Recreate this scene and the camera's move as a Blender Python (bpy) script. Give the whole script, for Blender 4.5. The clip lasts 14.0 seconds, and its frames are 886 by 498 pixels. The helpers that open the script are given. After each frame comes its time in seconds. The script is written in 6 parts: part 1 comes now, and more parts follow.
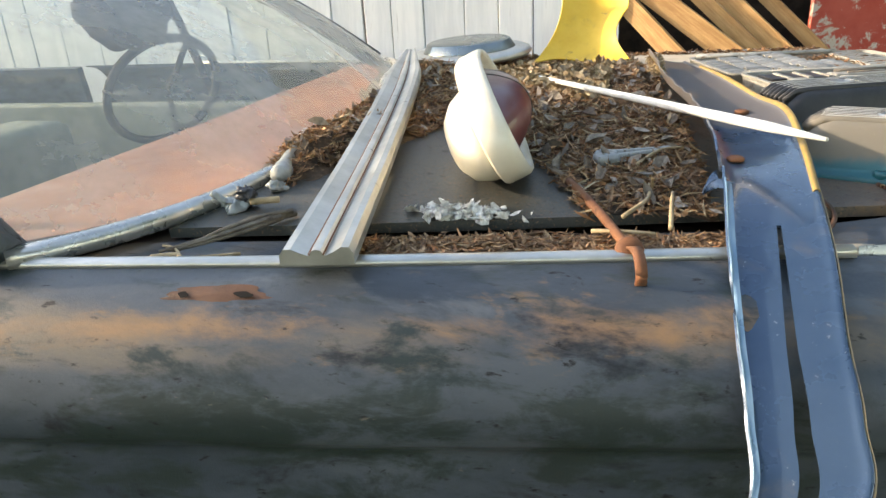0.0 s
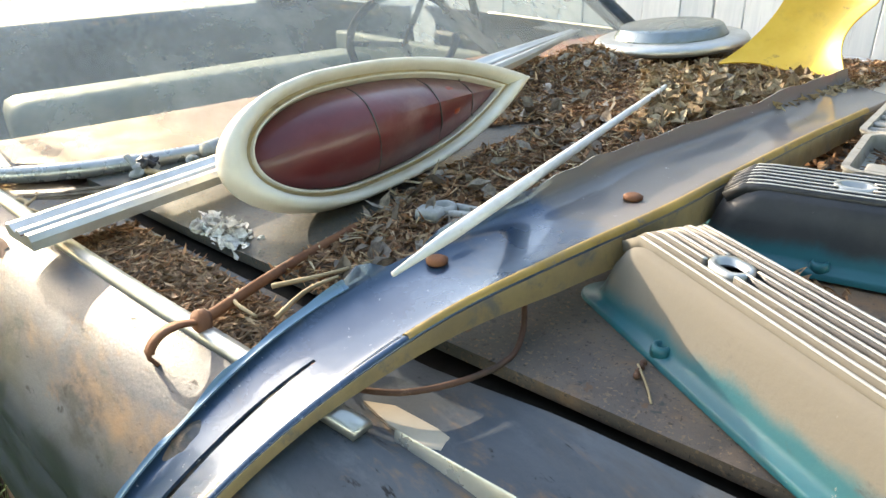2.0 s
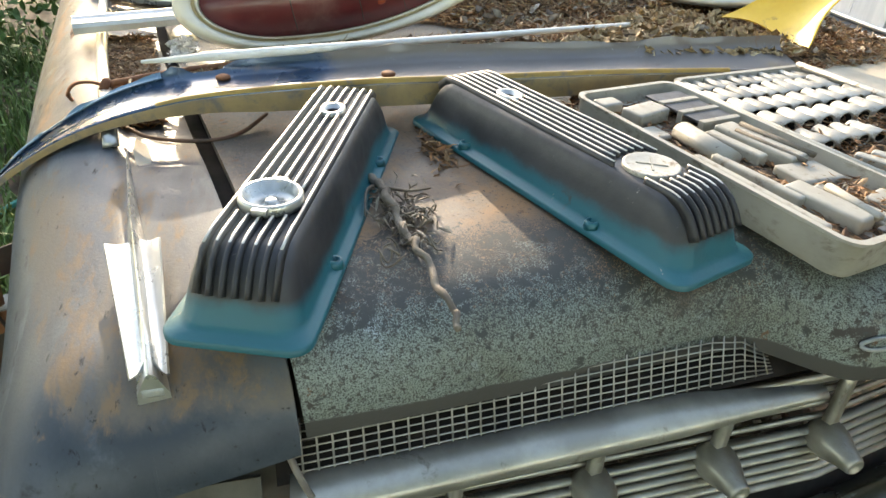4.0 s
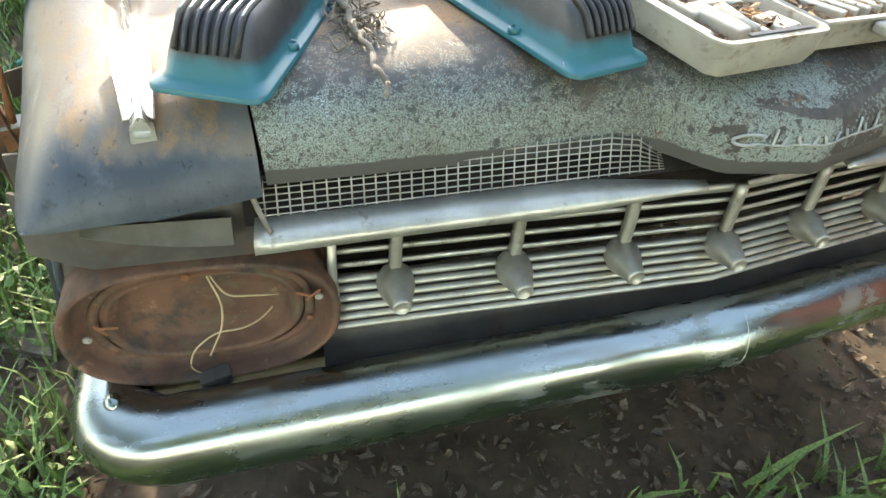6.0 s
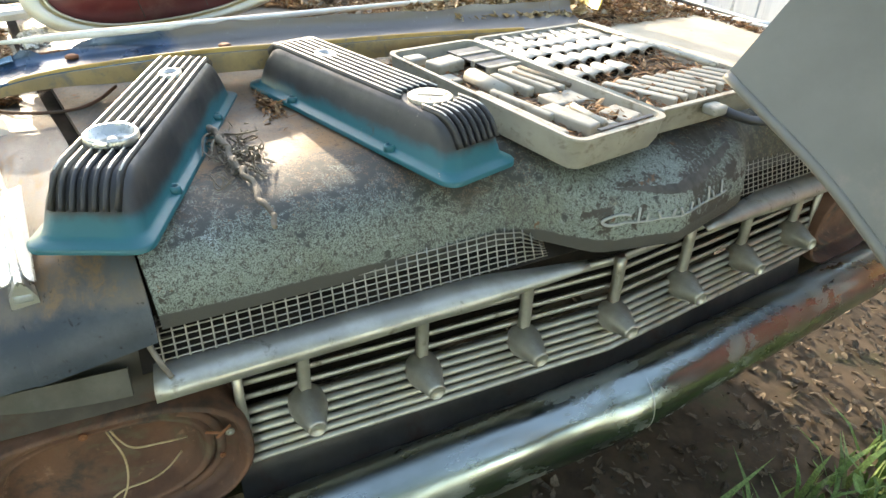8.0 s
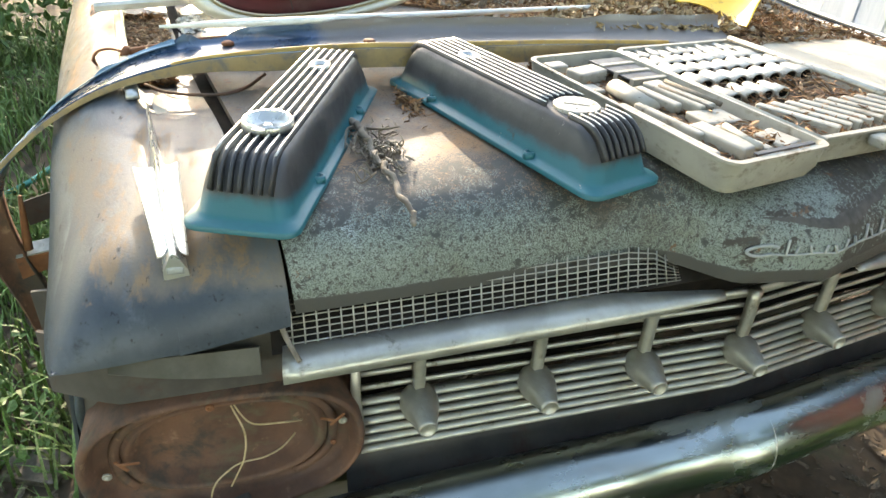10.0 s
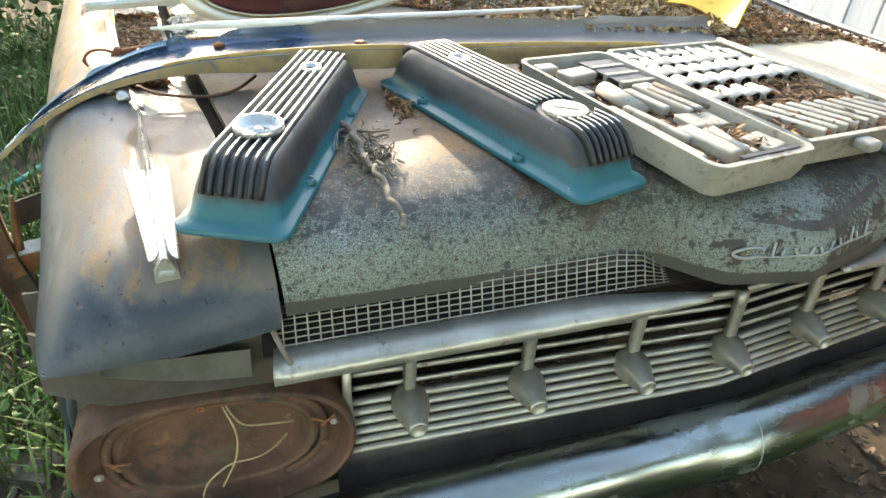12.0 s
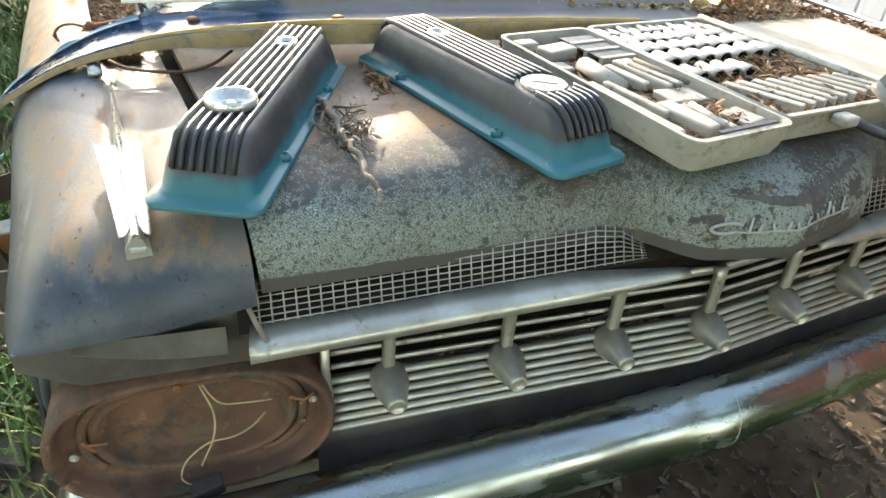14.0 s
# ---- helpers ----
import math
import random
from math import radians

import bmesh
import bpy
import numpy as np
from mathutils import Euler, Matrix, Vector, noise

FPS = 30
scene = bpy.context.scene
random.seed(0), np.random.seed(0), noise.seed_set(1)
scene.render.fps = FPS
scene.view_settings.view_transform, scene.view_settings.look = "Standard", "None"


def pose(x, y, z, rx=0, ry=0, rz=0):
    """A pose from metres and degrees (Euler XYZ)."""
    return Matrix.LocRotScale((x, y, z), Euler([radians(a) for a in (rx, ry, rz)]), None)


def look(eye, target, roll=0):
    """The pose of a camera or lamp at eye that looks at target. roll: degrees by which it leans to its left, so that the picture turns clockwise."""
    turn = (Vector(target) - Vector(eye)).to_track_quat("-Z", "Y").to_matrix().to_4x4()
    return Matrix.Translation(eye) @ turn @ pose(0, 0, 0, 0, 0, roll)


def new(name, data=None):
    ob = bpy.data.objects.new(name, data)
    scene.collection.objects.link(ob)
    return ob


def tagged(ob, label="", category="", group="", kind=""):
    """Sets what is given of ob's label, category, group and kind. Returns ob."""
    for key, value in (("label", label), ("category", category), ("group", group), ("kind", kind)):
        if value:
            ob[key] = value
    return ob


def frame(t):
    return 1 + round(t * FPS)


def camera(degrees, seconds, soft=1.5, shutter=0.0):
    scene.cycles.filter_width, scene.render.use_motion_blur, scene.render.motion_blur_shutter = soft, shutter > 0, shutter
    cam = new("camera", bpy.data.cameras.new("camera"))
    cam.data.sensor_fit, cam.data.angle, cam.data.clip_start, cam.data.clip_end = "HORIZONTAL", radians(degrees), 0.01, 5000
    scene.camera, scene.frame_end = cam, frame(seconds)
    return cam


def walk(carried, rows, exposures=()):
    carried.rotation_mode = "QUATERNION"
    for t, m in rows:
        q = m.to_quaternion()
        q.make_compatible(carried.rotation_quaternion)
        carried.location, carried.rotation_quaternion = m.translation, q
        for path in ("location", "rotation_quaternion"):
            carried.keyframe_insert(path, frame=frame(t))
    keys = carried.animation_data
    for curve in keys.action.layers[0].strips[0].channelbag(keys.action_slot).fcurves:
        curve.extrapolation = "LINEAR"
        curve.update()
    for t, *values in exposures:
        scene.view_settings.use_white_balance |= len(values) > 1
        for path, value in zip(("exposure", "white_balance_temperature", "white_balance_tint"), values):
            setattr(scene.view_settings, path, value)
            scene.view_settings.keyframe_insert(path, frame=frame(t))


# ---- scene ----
cam = camera(66.3, 14.0)
PATH = [
    (0, (-0.623, -1.371, 1.217), (-1.069, 0.433, 0.478), -3.0),
    (0.5, (-0.499, -1.237, 1.245), (-1.124, 0.5, 0.475), -1.5),
    (1, (-0.413, -1.092, 1.25), (-1.284, 0.547, 0.505), -0.8),
    (1.5, (-0.307, -0.96, 1.268), (-1.368, 0.519, 0.439), -3.5),
    (2, (-0.088, -0.914, 1.268), (-1.5, 0.217, 0.414), -1.8),
    (2.5, (0.1, -0.886, 1.285), (-1.431, -0.029, 0.324), -4.3),
    (3, (0.218, -0.738, 1.274), (-1.366, 0.003, 0.302), 1.0),
    (3.2, (0.256, -0.67, 1.285), (-1.357, -0.06, 0.271), 0.6),
    (5.3, (0.591, -0.533, 1.324), (-0.978, -0.037, 0.188), 6.6),
    (5.5, (0.599, -0.532, 1.315), (-0.932, -0.047, 0.123), 6.0),
    (6, (0.609, -0.54, 1.294), (-0.852, -0.087, 0.006), 6.1),
    (6.5, (0.62, -0.55, 1.287), (-0.844, -0.11, -0.002), 5.9),
    (7, (0.594, -0.605, 1.32), (-1.007, -0.164, 0.206), 3.5),
    (7.5, (0.599, -0.577, 1.324), (-0.972, -0.046, 0.206), 2.4),
    (8, (0.617, -0.534, 1.326), (-0.908, 0.211, 0.268), 3.0),
    (8.5, (0.616, -0.544, 1.316), (-0.964, 0.117, 0.283), 3.0),
    (9, (0.596, -0.559, 1.314), (-1.025, -0.042, 0.264), 3.1),
    (9.2, (0.591, -0.563, 1.312), (-1.034, -0.079, 0.251), 3.2),
    (11.3, (0.59, -0.578, 1.338), (-1.019, -0.047, 0.275), 5.3),
    (11.5, (0.594, -0.571, 1.334), (-1.014, -0.037, 0.272), 4.9),
    (12, (0.593, -0.57, 1.33), (-1.017, -0.057, 0.26), 4.3),
    (12.5, (0.589, -0.571, 1.326), (-0.991, -0.041, 0.22), 4.9),
    (13, (0.592, -0.562, 1.322), (-0.986, -0.03, 0.216), 4.4),
    (13.5, (0.594, -0.557, 1.323), (-0.983, -0.029, 0.211), 4.6),
    (14, (0.595, -0.56, 1.321), (-0.977, -0.013, 0.212), 4.9),
]
walk(cam, [(t, look(eye, target, roll)) for t, eye, target, roll in PATH],
     [(0, 2.4, 7900, 13), (1.0, 2.48, 7800, 12), (2.0, 2.7, 7700, 11), (3.2, 2.7, 7900, 11), (5.3, 3.15, 8100, 11), (6.0, 3.6, 8100, 11), (6.5, 3.85, 8100, 12), (7.0, 3.75, 8100, 11), (7.6, 3.25, 8000, 11), (8.0, 3.1, 8000, 10), (9.0, 3.22, 8000, 10), (11.3, 3.18, 8000, 10), (14, 3.18, 8000, 10)])

# ---- light ----
SUN = Vector((-1.0, -0.03, 0.31)).normalized()
world = bpy.data.worlds.new("world")
scene.world = world
world.use_nodes = True
wn = world.node_tree
sky = wn.nodes.new("ShaderNodeTexSky")
sky.sky_type = "NISHITA"
sky.sun_disc = False
sky.sun_elevation = math.asin(SUN.z)
sky.sun_rotation = radians(-93)
wn.links.new(sky.outputs[0], wn.nodes["Background"].inputs[0])
wn.nodes["Background"].inputs[1].default_value = 0.15
sun = new("sun", bpy.data.lights.new("sun", "SUN"))
sun.data.energy, sun.data.angle, sun.data.color = 1.25, radians(0.55), (1.0, 0.92, 0.79)
sun.matrix_world = look(SUN * 10, (0, 0, 0))
tagged(sun, kind="structure")


# ---- material helpers ----
def nodes_of(name):
    m = bpy.data.materials.new(name)
    m.use_nodes = True
    return m, m.node_tree.nodes, m.node_tree.links, m.node_tree.nodes["Principled BSDF"]


def noise_of(N, L, co, scale, detail=6, rough=0.6, warp=0.0):
    n = N.new("ShaderNodeTexNoise")
    n.inputs["Scale"].default_value, n.inputs["Detail"].default_value = scale, detail
    n.inputs["Roughness"].default_value, n.inputs["Distortion"].default_value = rough, warp
    L.new(co, n.inputs["Vector"])
    return n.outputs["Fac"]


def maths(N, L, op, a, b):
    n = N.new("ShaderNodeMath")
    n.operation = op
    for k, v in enumerate((a, b)):
        if isinstance(v, (int, float)):
            n.inputs[k].default_value = v
        else:
            L.new(v, n.inputs[k])
    return n.outputs[0]


def ranged(N, L, v, a, b, c=0.0, d=1.0, smooth=True):
    n = N.new("ShaderNodeMapRange")
    n.interpolation_type = "SMOOTHSTEP" if smooth else "LINEAR"
    L.new(v, n.inputs["Value"])
    for key, x in zip(("From Min", "From Max", "To Min", "To Max"), (a, b, c, d)):
        n.inputs[key].default_value = x
    return n.outputs["Result"]


def mixed(N, L, f, a, b):
    n = N.new("ShaderNodeMix")
    n.data_type = "RGBA"
    for k, v in ((0, f), (6, a), (7, b)):
        if isinstance(v, (int, float)):
            n.inputs[k].default_value = v
        elif isinstance(v, tuple):
            n.inputs[k].default_value = (*v, 1)
        else:
            L.new(v, n.inputs[k])
    return n.outputs[2]


def surface(name, base, scale=6.0, layers=(), rough=(0.5, 0.8), metal=0.0, bump=0.15, bump_scale=60.0, coat=0.0, vary=0.0, metal_of=None, stretch=None):
    """A worn surface: base is two colours blended by noise. Each layer is (colour, noise scale, low, high, [(axis, from, to, gain)...], roughness)."""
    m, N, L, B = nodes_of(name)
    tc = N.new("ShaderNodeTexCoord")
    co = tc.outputs["Object"]
    sep = N.new("ShaderNodeSeparateXYZ")
    L.new(co, sep.inputs[0])
    raw = co
    if stretch:
        mp = N.new("ShaderNodeMapping")
        mp.inputs["Scale"].default_value = stretch
        L.new(co, mp.inputs["Vector"])
        co = mp.outputs[0]
    n1 = noise_of(N, L, co, scale, 8, 0.65)
    col = mixed(N, L, ranged(N, L, n1, 0.35, 0.65), base[0], base[1])
    rgh = ranged(N, L, noise_of(N, L, co, scale * 2.3, 5), 0.3, 0.7, rough[0], rough[1])
    met = metal
    for colour, sc, lo, hi, grads, lr in layers:
        v = noise_of(N, L, co, sc, 9, 0.68, 0.3)
        for axis, a, b, gain in grads:
            v = maths(N, L, "ADD", v, ranged(N, L, sep.outputs["XYZ".index(axis)], a, b, 0.0, gain))
        f = ranged(N, L, v, lo, hi)
        col = mixed(N, L, f, col, colour)
        if lr is not None:
            rgh = maths(N, L, "ADD", maths(N, L, "MULTIPLY", rgh, maths(N, L, "SUBTRACT", 1.0, f)), maths(N, L, "MULTIPLY", f, lr))
        if metal:
            met = maths(N, L, "MULTIPLY", met, maths(N, L, "SUBTRACT", 1.0, f))
    if vary:
        oi = N.new("ShaderNodeObjectInfo")
        hsv = N.new("ShaderNodeHueSaturation")
        L.new(ranged(N, L, oi.outputs["Random"], 0, 1, 1 - vary, 1 + vary, False), hsv.inputs["Value"])
        L.new(col, hsv.inputs["Color"])
        col = hsv.outputs[0]
    L.new(col, B.inputs["Base Color"])
    L.new(rgh, B.inputs["Roughness"])
    if isinstance(met, (int, float)):
        B.inputs["Metallic"].default_value = met
    else:
        L.new(met, B.inputs["Metallic"])
    B.inputs["Coat Weight"].default_value = coat
    if bump:
        bp = N.new("ShaderNodeBump")
        bp.inputs["Strength"].default_value, bp.inputs["Distance"].default_value = bump, 0.004
        L.new(noise_of(N, L, raw, bump_scale, 6, 0.7), bp.inputs["Height"])
        L.new(bp.outputs[0], B.inputs["Normal"])
    return m


def island(name, colours, rough=0.8, bump=0.2, sub=0.0):
    """Loose bits in one mesh: each bit takes its own colour."""
    m, N, L, B = nodes_of(name)
    g = N.new("ShaderNodeNewGeometry")
    r = N.new("ShaderNodeValToRGB")
    r.color_ramp.interpolation = "LINEAR"
    els = r.color_ramp.elements
    while len(els) < len(colours):
        els.new(0.5)
    for k, c in enumerate(colours):
        els[k].position, els[k].color = k / (len(colours) - 1), (*c, 1)
    L.new(g.outputs["Random Per Island"], r.inputs[0])
    tc = N.new("ShaderNodeTexCoord")
    f = ranged(N, L, noise_of(N, L, tc.outputs["Object"], 160, 4), 0.3, 0.7, 0.55, 1.15)
    hsv = N.new("ShaderNodeHueSaturation")
    L.new(r.outputs[0], hsv.inputs["Color"])
    L.new(f, hsv.inputs["Value"])
    L.new(hsv.outputs[0], B.inputs["Base Color"])
    B.inputs["Roughness"].default_value = rough
    if sub:
        B.inputs["Transmission Weight"].default_value = 0.0
        B.inputs["Subsurface Weight"].default_value = sub
        B.inputs["Subsurface Radius"].default_value = (0.01, 0.01, 0.005)
    return m


RUST_DK = (0.055, 0.026, 0.016)
M = {}
M["fender"] = surface("fender_patina_and_light", ((0.034, 0.044, 0.056), (0.070, 0.082, 0.095)), 7.0, [
    # bands by height: rust, plus warm sheen, sky reflection and side shade as colour
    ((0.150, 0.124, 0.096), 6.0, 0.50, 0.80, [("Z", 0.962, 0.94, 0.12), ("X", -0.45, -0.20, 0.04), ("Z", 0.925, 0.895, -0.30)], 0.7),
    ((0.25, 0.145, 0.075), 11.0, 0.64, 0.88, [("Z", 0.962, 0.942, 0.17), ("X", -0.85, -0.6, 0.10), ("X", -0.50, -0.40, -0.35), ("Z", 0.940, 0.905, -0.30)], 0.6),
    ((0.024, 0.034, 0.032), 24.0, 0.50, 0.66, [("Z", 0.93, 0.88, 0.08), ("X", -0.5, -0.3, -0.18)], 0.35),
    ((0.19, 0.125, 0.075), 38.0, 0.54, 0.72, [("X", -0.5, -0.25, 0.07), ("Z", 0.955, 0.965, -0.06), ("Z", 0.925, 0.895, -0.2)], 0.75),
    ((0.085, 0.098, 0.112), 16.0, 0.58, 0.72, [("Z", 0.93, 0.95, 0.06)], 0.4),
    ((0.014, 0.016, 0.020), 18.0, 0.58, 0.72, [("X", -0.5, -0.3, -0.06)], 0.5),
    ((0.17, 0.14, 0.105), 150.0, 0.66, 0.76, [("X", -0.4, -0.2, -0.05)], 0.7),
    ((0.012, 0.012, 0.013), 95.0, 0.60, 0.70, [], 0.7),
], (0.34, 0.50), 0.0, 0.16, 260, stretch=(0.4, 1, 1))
M["fender"].node_tree.nodes["Principled BSDF"].inputs["Specular IOR Level"].default_value = 0.30
M["hood"] = surface("hood_patina", ((0.075, 0.056, 0.044), (0.135, 0.098, 0.072)), 7.0, [
    ((0.23, 0.125, 0.058), 11.0, 0.47, 0.70, [("X", -0.35, 0.0, 0.08)], 0.7),
    # darker grey-olive towards the windscreen
    ((0.054, 0.056, 0.048), 5.0, 0.48, 0.68, [("X", -0.3, -0.6, 0.25)], 0.5),
    ((0.200, 0.240, 0.215), 14.0, 0.46, 0.62, [("X", -0.09, 0.0, 0.24), ("X", -0.09, -0.15, -0.5), ("Y", 0.24, 0.34, 0.5)], 0.5),
    ((0.150, 0.165, 0.125), 5.0, 0.50, 0.66, [("X", -0.08, -0.14, -0.5), ("Y", 0.24, 0.34, 0.4)], 0.5),
    ((0.300, 0.360, 0.370), 24.0, 0.60, 0.72, [("X", -0.06, -0.12, -0.5)], 0.5),
    ((0.040, 0.040, 0.037), 780.0, 0.495, 0.555, [("X", 0.01, -0.05, 0.06), ("X", 0.03, 0.07, -0.06), ("X", -0.10, -0.16, -0.2)], 0.7),
    ((0.045, 0.042, 0.038), 170.0, 0.565, 0.615, [("X", -0.12, -0.2, -0.2)], 0.7),
    ((0.05, 0.043, 0.037), 22.0, 0.615, 0.645, [("Y", 0.03, 0.14, 0.04), ("X", 0.0, 0.03, 0.075), ("X", -0.1, -0.2, -0.1)], 0.8),
    ((0.20, 0.135, 0.085), 290.0, 0.56, 0.63, [("X", -0.04, 0.02, -0.3)], 0.8),
    ((0.045, 0.036, 0.030), 240.0, 0.58, 0.65, [("X", -0.04, 0.02, -0.3)], 0.8),
    ((0.055, 0.050, 0.043), 210.0, 0.57, 0.62, [("Y", 0.085, 0.125, 0.13), ("Y", 0.165, 0.205, -0.13), ("X", -0.12, -0.16, -0.2)], 0.8),
    ((0.13, 0.075, 0.045), 20.0, 0.65, 0.68, [("X", 0.0, 0.04, 0.03)], 0.8),
    ((0.042, 0.045, 0.043), 62.0, 0.60, 0.65, [("X", -0.15, -0.10, 0.10), ("X", -0.05, 0.0, -0.09)], 0.7),
    # darker grey below the rolled leading edge, by height
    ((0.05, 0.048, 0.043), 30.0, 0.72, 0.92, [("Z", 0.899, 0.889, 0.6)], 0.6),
], (0.42, 0.68), 0.0, 0.22, 170)
# near-black: dark parts, and shade put into gaps and recesses as colour
M["dark"] = surface("near_black_parts_and_shade", ((0.012, 0.011, 0.01), (0.025, 0.02, 0.017)), 12, (), (0.7, 0.9))
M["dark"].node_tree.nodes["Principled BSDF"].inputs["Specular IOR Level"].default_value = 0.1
M["front"] = surface("front_panel_grime", ((0.040, 0.036, 0.032), (0.072, 0.062, 0.052)), 8, [
    (RUST_DK, 15, 0.52, 0.72, [], 0.85)], (0.75, 0.95), 0.0, 0.15)
M["pan"] = surface("rusty_lamp_pan", ((0.072, 0.034, 0.021), (0.125, 0.058, 0.033)), 9, [
    ((0.036, 0.028, 0.022), 7, 0.48, 0.62, [], 0.85), ((0.085, 0.075, 0.045), 10, 0.55, 0.70, [], 0.85), ((0.22, 0.13, 0.08), 30, 0.58, 0.72, [], 0.8)], (0.7, 0.9), 0.0, 0.3)
M["chrome"] = surface("chrome_bumper", ((0.20, 0.23, 0.22), (0.28, 0.305, 0.295)), 5, [
    ((0.10, 0.07, 0.045), 45, 0.66, 0.74, [], 0.8), ((0.16, 0.17, 0.15), 14, 0.52, 0.74, [], 0.5)], (0.18, 0.34), 1.0, 0.14, 12, stretch=(1, 0.4, 1))
M["alu"] = surface("dull_aluminium", ((0.42, 0.42, 0.39), (0.56, 0.56, 0.53)), 9, [
    ((0.12, 0.10, 0.07), 25, 0.62, 0.74, [], 0.7)], (0.3, 0.5), 0.85, 0.06)
M["grille"] = surface("grille_aluminium", ((0.31, 0.30, 0.265), (0.43, 0.42, 0.375)), 14, [
    ((0.10, 0.085, 0.06), 30, 0.58, 0.72, [], 0.7)], (0.35, 0.5), 0.7, 0.08)
M["black_paint"] = surface("heat_black_paint", ((0.022, 0.023, 0.027), (0.04, 0.04, 0.045)), 10, [
    ((0.16, 0.14, 0.11), 30, 0.62, 0.85, [], 0.8)], (0.35, 0.55), 0.0, 0.1)
M["bezel"] = surface("cream_bezel", ((0.62, 0.57, 0.45), (0.72, 0.68, 0.57)), 10, [
    ((0.33, 0.23, 0.12), 18, 0.62, 0.8, [], 0.6)], (0.3, 0.45), 0.0, 0.05, coat=0.1)
M["case"] = surface("grey_plastic_case", ((0.25, 0.235, 0.20), (0.34, 0.325, 0.28)), 12, [
    ((0.13, 0.10, 0.07), 26, 0.52, 0.70, [], 0.8), ((0.10, 0.08, 0.055), 70, 0.62, 0.72, [], 0.8)], (0.5, 0.7), 0.0, 0.08)
M["steel"] = surface("dirty_steel", ((0.25, 0.24, 0.21), (0.36, 0.345, 0.31)), 30, [
    ((0.10, 0.07, 0.045), 50, 0.54, 0.68, [], 0.8)], (0.4, 0.6), 0.5, 0.05, vary=0.3)
M["strip"] = surface("blue_enamel", ((0.020, 0.050, 0.102), (0.040, 0.076, 0.132)), 6, [
    ((0.13, 0.115, 0.108), 7, 0.50, 0.68, [("Y", -0.52, -0.36, 0.48), ("Y", -0.60, -0.80, -0.1)], 0.55),
    ((0.14, 0.075, 0.045), 18, 0.68, 0.78, [("Y", -0.45, -0.10, 0.06)], 0.8),
    ((0.42, 0.43, 0.44), 160, 0.64, 0.72, [], 0.7)], (0.20, 0.38), 0.3, 0.06, coat=0.5)
# lighter copy of the blue enamel: light on the folded hem, as colour
M["hem"] = surface("lit_blue_enamel", ((0.100, 0.190, 0.280), (0.130, 0.225, 0.315)), 6, [
    ((0.13, 0.115, 0.108), 16, 0.60, 0.76, [], 0.55), ((0.34, 0.36, 0.38), 120, 0.66, 0.74, [], 0.7)], (0.25, 0.4), 0.2, 0.06, coat=0.3)
M["yellow"] = surface("yellow_paint", ((0.66, 0.40, 0.03), (0.74, 0.49, 0.06)), 8, [
    ((0.42, 0.24, 0.05), 5, 0.55, 0.75, [], 0.6), ((0.28, 0.15, 0.05), 22, 0.62, 0.74, [], 0.7)], (0.3, 0.5), 0.0, 0.05)
M["wall"] = surface("whitewashed_boards", ((0.66, 0.69, 0.71), (0.78, 0.80, 0.81)), 3, [
    ((0.30, 0.31, 0.31), 6, 0.6, 0.8, [], 0.8)], (0.7, 0.9), 0.0, 0.2, stretch=(6, 6, 0.6))
M["red_door"] = surface("peeling_red_paint", ((0.38, 0.05, 0.03), (0.45, 0.08, 0.05)), 5, [
    ((0.5, 0.45, 0.38), 9, 0.52, 0.58, [], 0.8)], (0.6, 0.8), 0.0, 0.2)
M["lumber"] = surface("weathered_lumber", ((0.30, 0.16, 0.06), (0.46, 0.28, 0.12)), 4, [
    ((0.10, 0.06, 0.035), 6, 0.6, 0.75, [], 0.8)], (0.6, 0.8), 0.0, 0.25, stretch=(1, 10, 10), vary=0.2)
M["board"] = surface("tan_board", ((0.44, 0.36, 0.26), (0.54, 0.46, 0.35)), 6, [
    ((0.2, 0.12, 0.06), 16, 0.62, 0.75, [], 0.8)], (0.7, 0.9), 0.0, 0.1)
M["white"] = surface("chalky_white", ((0.62, 0.62, 0.58), (0.75, 0.75, 0.72)), 20, [
    ((0.35, 0.3, 0.22), 30, 0.62, 0.75, [], 0.8)], (0.6, 0.8), 0.0, 0.1)
M["rag"] = island("flaky_residue", [(0.55, 0.54, 0.50), (0.68, 0.68, 0.65), (0.75, 0.75, 0.73), (0.6, 0.59, 0.55)])
M["rusty"] = surface("rusty_steel", ((0.15, 0.06, 0.028), (0.24, 0.10, 0.045)), 20, [
    ((0.06, 0.03, 0.02), 35, 0.55, 0.7, [], 0.9)], (0.7, 0.9), 0.2, 0.3)
M["bark"] = surface("grey_bark", ((0.11, 0.09, 0.07), (0.20, 0.17, 0.135)), 30, (), (0.8, 0.95), 0.0, 0.5, 120)
M["soil"] = surface("leafy_soil", ((0.05, 0.035, 0.022), (0.10, 0.07, 0.045)), 8, [
    ((0.05, 0.07, 0.025), 3, 0.52, 0.7, [], 0.9)], (0.85, 1.0), 0.0, 0.5, 40)
M["polish"] = surface("scuffed_bright_metal", ((0.40, 0.40, 0.375), (0.50, 0.50, 0.475)), 14, [((0.2, 0.17, 0.12), 60, 0.66, 0.76, [], 0.7)], (0.22, 0.35), 0.7, 0.04)
M["scar"] = surface("bare_dark_patch", ((0.045, 0.042, 0.038), (0.075, 0.070, 0.062)), 40, (), (0.6, 0.8))
M["straw"] = surface("dry_straw", ((0.30, 0.22, 0.12), (0.42, 0.32, 0.19)), 40, (), (0.7, 0.9))
